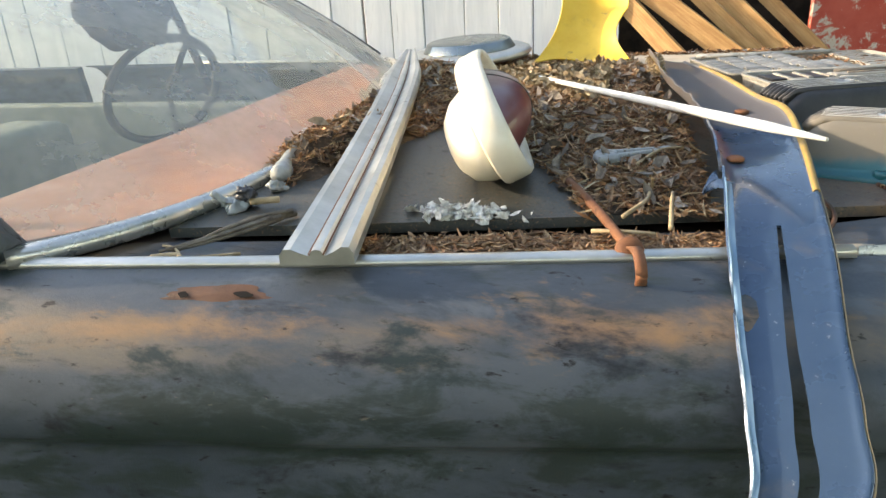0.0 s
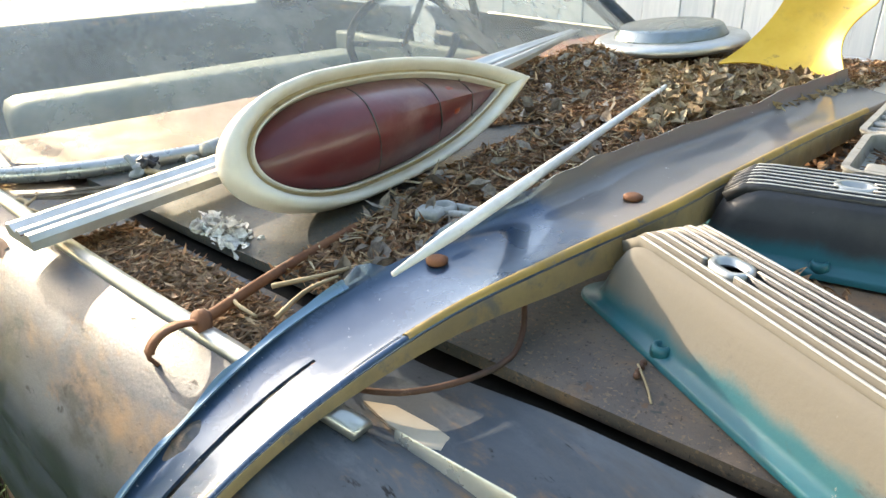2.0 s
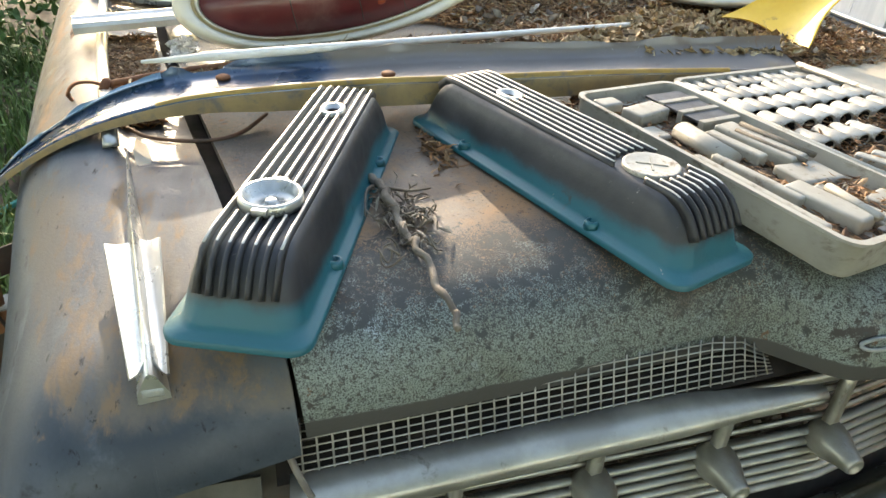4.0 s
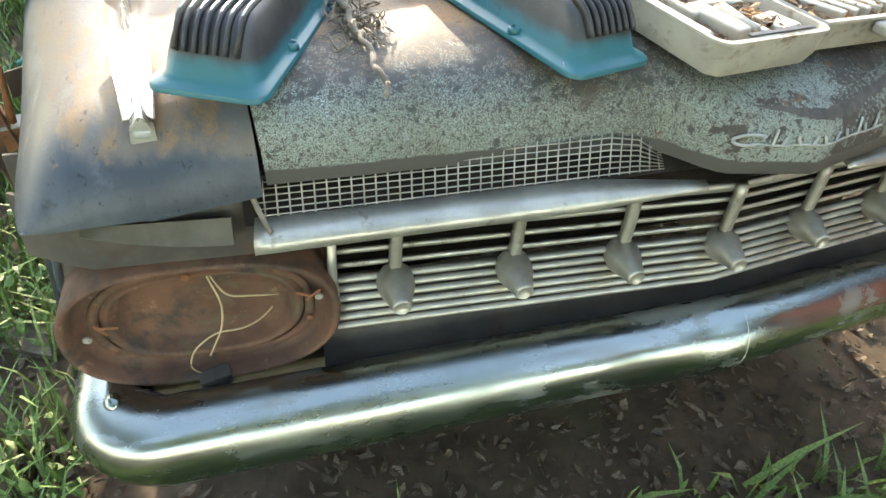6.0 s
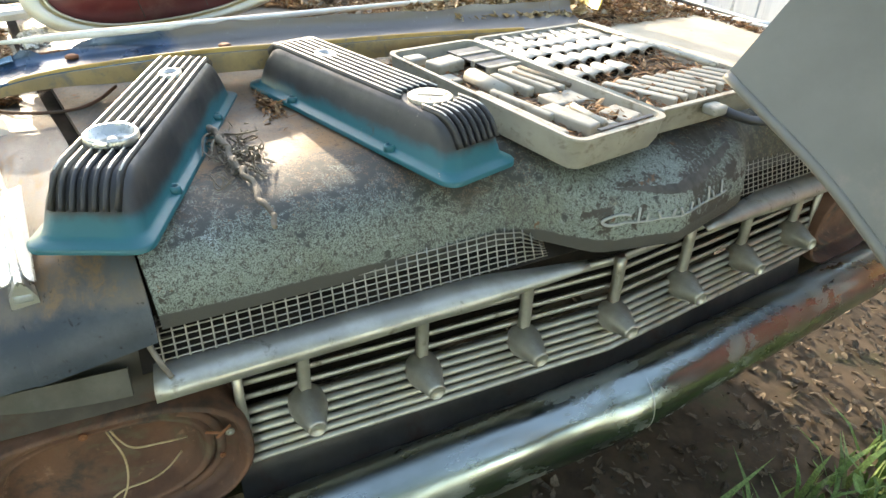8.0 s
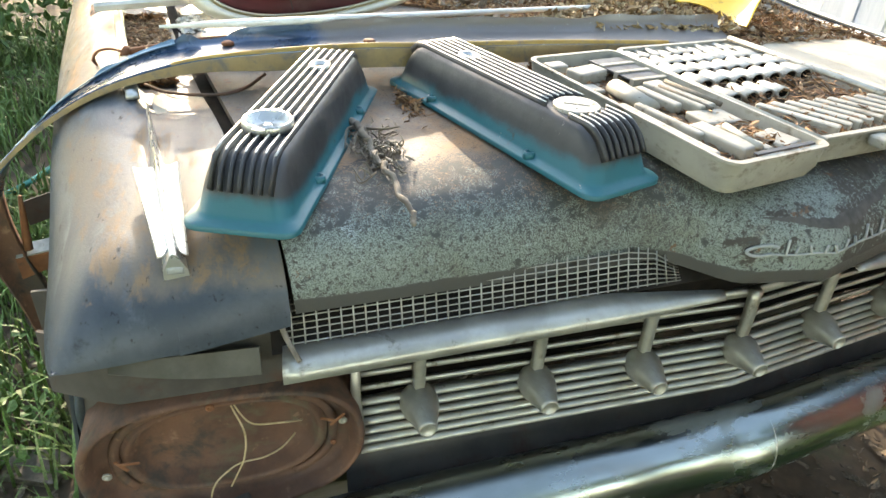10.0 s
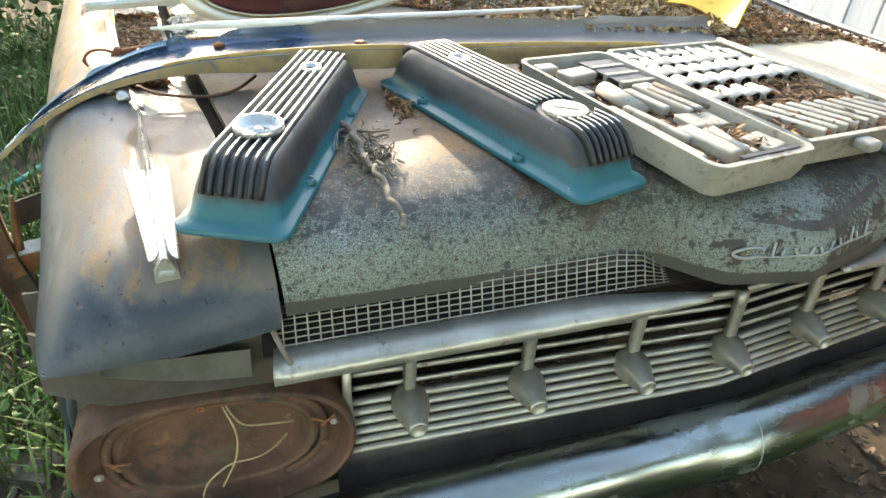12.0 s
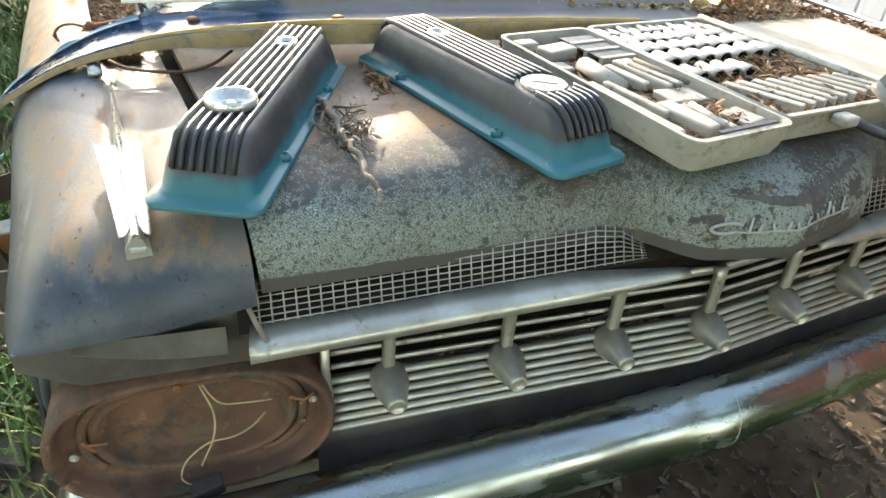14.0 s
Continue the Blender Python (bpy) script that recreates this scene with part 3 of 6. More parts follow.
def dash_at(u, v):
    y = 2 * v - 1
    base = ws_base(v)
    return (base.x - 0.035 - (1.47 + base.x - 0.035) * u, y * 0.80, 0.972 - 0.012 * u - 0.25 * max(0, u - 0.93) ** 1.0 * 2)


part("defroster_strip", grid_mesh("defroster_strip", lambda u, v: tuple(ws_base(v) * 1.0 + Vector((-0.012 - 0.045 * u, 0, -0.012))), 4, 60, 0.004), surface("grey_defroster", ((0.10, 0.09, 0.08), (0.14, 0.125, 0.11)), 12), car)
part("dashboard", grid_mesh("dashboard", dash_at, 30, 40, -0.02), surface("faded_red_dash", ((0.24, 0.105, 0.075), (0.31, 0.145, 0.105)), 8), car, "faded red-brown dashboard top")
part("mirror", lumps([(-1.50, -0.20, 1.18, 0.080)], 2, 0.75, 0.25, 4), M["dark"], car, smooth=True)
tube("mirror_stalk", [(-1.47, -0.20, 1.2), (-1.44, -0.16, 1.28), (-1.42, -0.12, 1.33)], 0.012, M["dark"], car)
OLIVE = surface("olive_cabin_trim", ((0.13, 0.145, 0.11), (0.19, 0.20, 0.155)), 9)
wheel = part("steering_wheel", sweep_mesh("steering_wheel", [(0.165 * math.cos(a), 0.165 * math.sin(a), 0) for a in np.linspace(0, 2 * math.pi, 40)], ring(0.012, 8)), M["dark"], car, m=Matrix.Translation((-1.84, 0.36, 0.96)) @ Matrix.Rotation(radians(-28), 4, "Z") @ Matrix.Rotation(radians(-62), 4, "Y"))
for a in (20, 160, 270):
    part("spoke", sweep_mesh("spoke", [(0, 0, -0.02), (0.165 * math.cos(radians(a)), 0.165 * math.sin(radians(a)), 0)], ring(0.009, 6)), M["dark"], wheel)
part("seat", box_bm(0.25, 1.3, 0.5, 0.08, (-2.55, 0, 0.58), 4), OLIVE, car, smooth=True)
part("seat_cushion", box_bm(0.60, 1.3, 0.2, 0.07, (-2.2, 0, 0.45), 4), OLIVE, car, smooth=True)
# unseen panel, added to keep low sun off the ground before the nose
part("firewall", box_bm(0.03, 1.70, 0.70, 0.005, (-1.19, 0, 0.60)), M["dark"], car)
part("cabin_floor", box_bm(2.4, 1.6, 0.04, 0.01, (-2.3, 0, 0.30)), M["dark"], car)
for side in (-1, 1):
    part("door_trim", box_bm(1.5, 0.05, 0.52, 0.015, (-2.2, side * 0.80, 0.595), 3), OLIVE, car, smooth=True)
    tube("vent_post", [(-1.95, side * 0.80, 0.85), (-2.02, side * 0.78, 1.1), (-2.1, side * 0.74, 1.38)], 0.014, M["dark"], car)
for side in (-1, 1):
    part("door", grid_mesh("door", lambda u, v, s=side: (-2.6 - 1.6 * u, s * (0.95 + 0.03 * math.sin(v * 3)), 0.35 + 0.62 * v), 4, 8, 0.03), M["fender"], car)
part("rear_body", box_bm(1.6, 1.75, 0.6, 0.1, (-4.2, 0, 0.66), 3), M["fender"], car, smooth=True)

def face_x(y):
    """The plan of the front: two halves that meet in a shallow point."""
    return 0.012 - 0.085 * abs(y)


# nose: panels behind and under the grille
# added black box: shade behind the grille openings, put in as colour
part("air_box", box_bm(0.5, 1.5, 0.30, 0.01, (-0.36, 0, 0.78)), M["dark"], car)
part("valance", grid_mesh("valance", lambda u, v: (0.004 - 0.085 * abs(2 * v - 1) * 0.545 + 0.035 * u, (2 * v - 1) * 0.545, 0.650 - 0.12 * u), 10, 41, 0.006), M["front"], car, "dark grimy panel below the grille")
for side in (-1, 1):
    part("lower_valance", grid_mesh("lower_valance", lambda u, v, s=side: (face_x(0.53 + 0.3 * v) - 0.045 - 0.01 * u, s * (0.53 + 0.30 * v), 0.590 - 0.09 * u), 5, 14, -0.005 * side), M["front"], car)
part("chin", grid_mesh("chin", lambda u, v: (-0.06 - 0.1 * u, (2 * v - 1) * 0.84, 0.58 - 0.2 * u), 6, 20, -0.006), M["front"], car)


def lip_x(y):
    return 0.082 - 0.092 * abs(y)


# upper intake on each side of the nose: mesh, lip and a black sheet for the mouth's shade
for side in (-1, 1):
    ys = np.linspace(0.612, 0.105, 30)
    lip = [(lip_x(y), side * y, 0.824 + 0.024 * (0.612 - y) / 0.5) for y in ys]
    prof = [(-0.034, 0.012), (-0.012, 0.008), (0.0, 0.002), (0.003, -0.010), (-0.002, -0.013), (-0.012, -0.004), (-0.036, 0.004)]
    sc = np.r_[np.ones(20), np.linspace(1, 0.35, 10)]
    part("intake_lip", sweep_mesh("intake_lip", lip, [(a * side * -1, b) for a, b in prof], scale=sc), M["grille"], car, "bright metal lip under the air intake")
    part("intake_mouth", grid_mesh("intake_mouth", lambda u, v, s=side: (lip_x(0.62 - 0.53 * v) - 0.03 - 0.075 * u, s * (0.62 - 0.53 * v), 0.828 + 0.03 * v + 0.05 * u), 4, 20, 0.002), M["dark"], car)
    mouth = part("intake_mesh", mesh_from("mouth", [(0, 0, 0)], []), M["grille"], car, "woven wire mesh in the air intake")

    def mesh_pt(s, h):
        y = 0.605 - 0.455 * s
        top = 0.048 * (1 - max(0, (s - 0.85) / 0.15) ** 2 * 0.7)
        a = Vector((lip_x(y) - 0.032, side * y, 0.836 + 0.022 * s))
        return a + Vector((-0.018 * h, 0, top * h))
    wire = 0.00095
    verts, faces = [], []
    def wire_line(pts):
        me = sweep_mesh("w", pts, ring(wire, 4))
        k = len(verts)
        verts.extend([tuple(v.co) for v in me.vertices])
        faces.extend([tuple(k + i for i in p.vertices) for p in me.polygons])
        bpy.data.meshes.remove(me)
    for k in range(36):
        wire_line([mesh_pt((k + 0.5) / 36, h) for h in (0, 0.5, 1)])
    for k in range(7):
        wire_line([mesh_pt(s, (k + 0.3) / 7) for s in np.linspace(0, 1, 14)])
    mouth.data = mesh_from("intake_mesh", verts, faces)
    mouth.data.materials.append(M["grille"])

# grille: bars, uprights and bullets
grille = part("grille", sweep_mesh("grille", [(face_x(y) - 0.004, y, 0.790) for y in np.linspace(-0.535, 0.535, 31)], [(-0.004, -0.006), (0.004, -0.006), (0.004, 0.006), (-0.004, 0.006)]), M["grille"], car, "pressed aluminium grille with cone studs")
heights = [0.768, 0.745, 0.722, 0.703, 0.690, 0.677, 0.664, 0.652, 0.640]
for n, z in enumerate(heights):
    dx = -0.0 if n < 3 else 0.004 * (n - 2)
    line = [(face_x(y) + dx - 0.004, y, z) for y in np.linspace(-0.528, 0.528, 45)]
    t = 0.0036 if n < 3 else 0.0044
    k = 0.45 if n < 3 else 1.0
    part("bar", sweep_mesh("bar", line, [(-0.006 * k, -t), (0.004 * k, -t), (0.007 * k, 0), (0.004 * k, t), (-0.006 * k, t)]), M["grille"], grille)
cone = lathe_mesh("stud", [(0.020, -0.004), (0.026, 0.004), (0.0275, 0.018), (0.0255, 0.030), (0.018, 0.048), (0.0145, 0.060), (0.0135, 0.064), (0.011, 0.0665), (0.010, 0.064), (0.0, 0.063)], 28)
cone.materials.append(M["grille"])
for n in range(-3, 4):
    y = n * 0.152
    part("stud", cone, M["grille"], grille, m=Matrix.Translation((face_x(y) - 0.002, y, 0.699)) @ Matrix.Rotation(radians(90), 4, "Y") @ Matrix.Diagonal((0.9, 0.9, 0.97, 1)))
    line = [(face_x(y) + 0.006, y, 0.800), (face_x(y) + 0.008, y, 0.75), (face_x(y) + 0.008, y, 0.712), (face_x(y) + 0.004, y, 0.677), (face_x(y) - 0.002, y, 0.642)]
    part("upright", sweep_mesh("upright", smooth_line(line, 14), [(-0.008, -0.006), (0.008, -0.006), (0.006, 0.006), (-0.006, 0.006)], up=(1, 0, 0), scale=[1.0] * 7 + [1.1, 1.3, 1.4, 1.3, 1.0, 0.7, 0.5]), M["grille"], grille)

for side in (-1, 1):
    y = side * 0.531
    part("end_bar", sweep_mesh("end_bar", [(face_x(y) + 0.004, y, 0.795), (face_x(y) + 0.004, y, 0.72), (face_x(y) + 0.012, y - side * 0.006, 0.637)], [(-0.006, -0.005), (0.006, -0.005), (0.005, 0.004), (-0.005, 0.004)], up=(1, 0, 0)), M["grille"], grille)

# empty headlight pans
for side in (-1, 1):
    def oval(r, x, side=side, ky=1.0):
        out = []
        for a in np.linspace(0, 2 * math.pi, 48, endpoint=False):
            c, s = math.cos(a), math.sin(a)
            px = 0.149 * r * abs(c) ** 0.75 * (1 if c > 0 else -1)
            pz = 0.094 * r * abs(s) ** 0.85 * (1 if s > 0 else -1)
            y = 0.678 + px
            out.append((x + face_x(y) + 0.022, side * y, 0.675 + pz))
        return out
    loops = [oval(1.03, -0.10), oval(1.03, 0.004), oval(1.0, 0.010), oval(0.97, 0.006), oval(0.94, -0.010), oval(0.92, -0.020), oval(0.76, -0.022), oval(0.73, -0.014), oval(0.70, -0.012), oval(0.67, -0.018), oval(0.63, -0.036), oval(0.55, -0.042), oval(0.2, -0.040)]
    k = 48
    verts = [p for lp in loops for p in lp]
    faces = [(i * k + a, i * k + (a + 1) % k, (i + 1) * k + (a + 1) % k, (i + 1) * k + a) for i in range(len(loops) - 1) for a in range(k)]
    faces.append(tuple((len(loops) - 1) * k + a for a in range(k)))
    pan = part("headlight_pan", mesh_from("headlight_pan", verts, faces), M["pan"], car, "rusted empty oval headlight pan")
    for r0, a0, a1 in ((0.80, 105, 215), (0.80, -60, 55)):
        arc = []
        for q in np.linspace(radians(a0), radians(a1), 20):
            c, t = math.cos(q), math.sin(q)
            yy = 0.678 - 0.149 * r0 * abs(c) ** 0.75 * (1 if c > 0 else -1)
            arc.append((face_x(yy) + 0.003, side * yy, 0.672 + 0.094 * r0 * abs(t) ** 0.85 * (1 if t > 0 else -1)))
        part("pressed_ridge", sweep_mesh("pressed_ridge", arc, ring(0.006, 8, 0.004), up=(1, 0, 0)), M["pan"], pan)
    part("nose_panel", grid_mesh("nose_panel", lambda u, v, s=side: (-0.13 - 0.03 * v, s * (0.50 + 0.36 * v), 0.85 - 0.29 * u), 8, 16, 0.004 * side), M["front"], car)
    part("brow_panel", grid_mesh("brow_panel", lambda u, v, s=side: (face_x(0.52 + 0.32 * v) + 0.006 + 0.006 * u - 0.18 * max(0, v - 0.8), s * (0.52 + 0.32 * v), 0.850 - 0.078 * u), 6, 20, -0.004 * side), M["front"], car, "dark panel between fender and headlight pan")
    part("lamp_surround", grid_mesh("lamp_surround", lambda u, v, s=side: (face_x(0.54 + 0.315 * v) - 0.034 - 0.9 * max(0, v - 0.86) ** 1.3, s * (0.54 + 0.315 * v - 0.10 * max(0, v - 0.9) ** 1.2), 0.815 - 0.255 * u), 12, 30, -0.004 * side), M["front"], car)
    part("cheek", grid_mesh("cheek", lambda u, v, s=side: (-0.12 - 0.12 * u, s * (0.842 - 0.010 * math.cos(3 * v) + 0.012 * u), 0.83 - 0.27 * v), 6, 10, 0.004 * side), M["fender"], car)
    def slot_at(u, v, s=side):
        top, low = 0.836 - 0.004 * v, 0.806 - 0.002 * v + 0.022 * v * v
        y = 0.632 + 0.142 * v
        return (-0.016 - 0.02 * v + 0.010 * u, s * y, top + (low - top) * u)
    part("parking_lamp_slot", grid_mesh("parking_lamp_slot", slot_at, 6, 16, -0.004 * side), surface("grey_lamp_slot", ((0.046, 0.044, 0.035), (0.072, 0.068, 0.054)), 12, [((0.05, 0.055, 0.04), 25, 0.55, 0.7, [], 0.8)]), car, "dull grey empty parking lamp slot")
    for ry, rz, r in ((0.548, 0.690, 0.0055), (0.560, 0.655, 0.004), (0.806, 0.662, 0.0055), (0.69, 0.745, 0.005)):
        part("clip", lathe_mesh("clip", [(r * 0.4, 0), (r, 0.0005), (r, 0.0025), (r * 0.55, 0.003), (r * 0.45, 0.001)], 10), M["steel"] if r > 0.005 else M["rusty"], pan, m=Matrix.Translation((face_x(ry) + 0.012, side * ry, rz)) @ Matrix.Rotation(radians(90), 4, "Y"))
    for ry, rz, q in ((0.565, 0.700, 30), (0.555, 0.698, -40), (0.788, 0.680, 60), (0.780, 0.682, 10)):
        part("spring_tab", box_bm(0.0025, 0.022, 0.004, 0.001, (0, 0, 0), 1, m=Matrix.Translation((face_x(ry) + 0.018, side * ry, rz)) @ Matrix.Rotation(radians(q * side), 4, "X")), M["rusty"], pan)
# bumper
def bump_x(y):
    return 0.130 - 0.068 * abs(y)


bprof = [(-0.085, 0.022), (-0.068, 0.038), (-0.045, 0.044), (-0.015, 0.032), (0.0, 0.010), (0.004, -0.016), (-0.002, -0.040), (-0.016, -0.064), (-0.035, -0.078), (-0.07, -0.080)]
BP = smooth_line(bprof, 26)


def bumper_at(u, v, y0, y1):
    y = y0 + (y1 - y0) * v
    a = abs(y)
    x0, k = bump_x(y), 0.0
    d, h = BP[int(round(u * 25))]
    dent = math.exp(-((y + 0.02) / 0.05) ** 2) * math.exp(-((u - 0.35) / 0.14) ** 2)
    d += 0.0025 * noise.noise((y * 4, u * 2.5, 4)) + 0.0006 * noise.noise((y * 17, u * 7, 9)) - 0.006 * dent
    h -= 0.003 * dent
    R = 0.118
    if a > 0.722:
        s = (a - 0.722) / 0.12
        ang = min(1.0, s) * math.pi / 2
        x0 = bump_x(0.722) - R * (1 - math.cos(ang)) - max(0, s - 1) * 0.30
        yy = 0.722 + R * math.sin(ang)
        k = math.sin(ang)
        y = math.copysign(yy + d * k, y)
        return (x0 + d * math.cos(ang), y, 0.574 + h * (1 - 0.10 * k) - 0.024 * a)
    return (x0 + d, y, 0.574 + h - 0.024 * a + 0.012 * max(0, 0.722 - a))


bumper = part("bumper", grid_mesh("bumper", lambda u, v: bumper_at(u, v, 0.02, -1.0), 26, 90, 0.003), M["chrome"], car, "dented chrome front bumper")
part("bumper_half", grid_mesh("bumper_half", lambda u, v: tuple(Vector(bumper_at(u, v, 0.0206, 1.0)) + Vector((-0.001 - 0.02 * v, 0, 0.0))), 26, 90, -0.003), M["chrome"], bumper)
part("bumper_seam", sweep_mesh("bumper_seam", [Vector(bumper_at(u, 0, 0.024, 0.1)) + Vector((0.0012, 0.001, 0.0005)) for u in np.linspace(0.16, 0.80, 21)], ring(0.0016, 6), up=(0, 1, 0)), M["alu"], bumper)
part("bolt", lathe_mesh("bolt", [(0.006, 0), (0.013, 0.001), (0.011, 0.006), (0.004, 0.009)], 16), M["chrome"], bumper, m=Matrix.Translation(bumper_at(0.26, 0.805, 0.02, -1.0)) @ Matrix.Rotation(radians(38), 4, "X") @ Matrix.Rotation(radians(22), 4, "Y"))
tube("bent_strip", [(-0.012, -0.612, 0.872), (0.006, -0.603, 0.850), (0.020, -0.594, 0.834)], 0.003, M["bark"], car, "thin rusty strip hanging at the hood edge", 12, 6)

# wheels under the fenders
RUBBER = surface("old_tyre_rubber", ((0.02, 0.02, 0.02), (0.04, 0.038, 0.035)), 20, (), (0.7, 0.9))
for wx in (-0.80, -3.55):
    for side in (-1, 1):
        wm = Matrix.Translation((wx, side * 0.76, 0.33)) @ Matrix.Rotation(radians(90), 4, "X")
        road_wheel = part("wheel", lathe_mesh("rim", [(0.05, -0.06), (0.17, -0.07), (0.19, -0.075), (0.19, 0.075), (0.17, 0.07), (0.05, 0.06)], 32), M["pan"], car, "rusty road wheel", m=wm)
        part("tyre", lathe_mesh("tyre", [(0.186, -0.07), (0.25, -0.088), (0.31, -0.08), (0.33, -0.055), (0.33, 0.055), (0.31, 0.08), (0.25, 0.088), (0.186, 0.07)], 36), RUBBER, road_wheel)

# the car stands a little askew: its nose is turned and set over to the far side
def askew(v):
    t = max(0.0, min(1.0, (v[0] + 0.95) / 0.95))
    w = t * t * (3 - 2 * t)
    return (v[0] + w * (-0.047 - 0.109 * v[1]), v[1] + w * (0.075 + 0.055 * v[1]), v[2])


def set_askew(top):
    seen = set()
    for ob in top.children_recursive:
        if ob.parent.matrix_basis != Matrix.Identity(4):
            continue
        if ob.matrix_basis != Matrix.Identity(4):
            ob.location = askew(ob.location)
        elif ob.data.name not in seen:
            seen.add(ob.data.name)
            co = np.empty(len(ob.data.vertices) * 3)
            ob.data.vertices.foreach_get("co", co)
            ob.data.vertices.foreach_set("co", np.array([askew(v) for v in co.reshape(-1, 3)]).ravel())
            ob.data.update()


set_askew(car)

# loose lamp wires and their connector, hanging in the empty pan
for pts in ([(-0.026, -0.636, 0.744), (-0.010, -0.630, 0.735), (0.002, -0.620, 0.712), (0.006, -0.619, 0.690), (0.006, -0.624, 0.664), (0.002, -0.634, 0.636), (-0.002, -0.643, 0.612)],
            [(-0.026, -0.634, 0.742), (-0.012, -0.622, 0.722), (-0.004, -0.608, 0.711), (0.000, -0.580, 0.711), (-0.004, -0.562, 0.706), (-0.016, -0.552, 0.694)],
            [(-0.020, -0.561, 0.669), (-0.008, -0.578, 0.661), (0.000, -0.600, 0.657), (0.004, -0.627, 0.658), (0.006, -0.645, 0.648), (0.006, -0.660, 0.630), (0.006, -0.667, 0.606), (0.004, -0.661, 0.590), (0.000, -0.652, 0.580)]):
    tube("wire", pts, 0.0012, M["straw"], car, "thin loose wire", 30, 6)
part("connector", box_bm(0.022, 0.040, 0.020, 0.004, (0, 0, 0), 2, m=pose(0.006, -0.640, 0.578, 8, 5, 12)), M["front"], car, "dark lamp connector hanging on the wires")

# ---- the wall behind, lumber and red door ----
def wall_of_boards():
    wall = thing("wall_back", "whitewashed board wall of a shed", "wall", kind="structure")
    part("backing", box_bm(3.9, 0.06, 2.6, 0, (-2.52, 2.19, 1.3)), M["dark"], wall)
    rnd = random.Random(4)
    x = -0.565
    while x > -4.4:
        w = rnd.choice((0.17, 0.21, 0.24))
        if x > -1.84 > x - w - 0.06:
            w = x + 1.84
        part("board", box_bm(w - 0.005, 0.025, 2.6, 0.003, (x - w / 2, 2.14 + rnd.uniform(-0.003, 0.003), 1.3), 1), M["wall"], wall)
        x -= w + (0.009 if abs(x - w + 1.84) < 0.001 else 0)
    return wall


wall_of_boards()
tagged(part("door_1", box_bm(1.1, 0.06, 2.1, 0.004, (0.95, 2.66, 1.05)), M["red_door"]), "peeling red painted plank door", "door", kind="structure")
# the opening's darkness is put into this wall's colour
tagged(part("wall_dark", box_bm(3.4, 0.1, 2.6, 0.004, (1.0, 2.9, 1.3)), M["dark"]), "near-black wall standing in for the unlit shed opening behind the lumber", "wall", kind="structure")
for k, (a, b, w) in enumerate([((-0.62, 2.2, 1.15), (-0.10, 1.95, 0.62), 0.09), ((-0.42, 2.15, 1.1), (0.22, 1.95, 0.62), 0.10), ((-0.28, 2.2, 1.15), (0.28, 2.0, 0.62), 0.07), ((-0.12, 2.2, 1.1), (0.36, 2.0, 0.64), 0.09), ((-0.05, 2.25, 1.2), (0.5, 2.05, 0.66), 0.06)]):
    a, b = Vector(a), Vector(b)
    d = (b - a) * 1.5
    mid = (a + b) / 2
    mm = Matrix.Translation(mid) @ d.to_track_quat("X", "Z").to_matrix().to_4x4()
    tagged(part("plank", box_bm(d.length, 0.03, w, 0.003), M["lumber"], m=mm), "weathered brown plank leaning in a stack", "plank", "leaning planks")


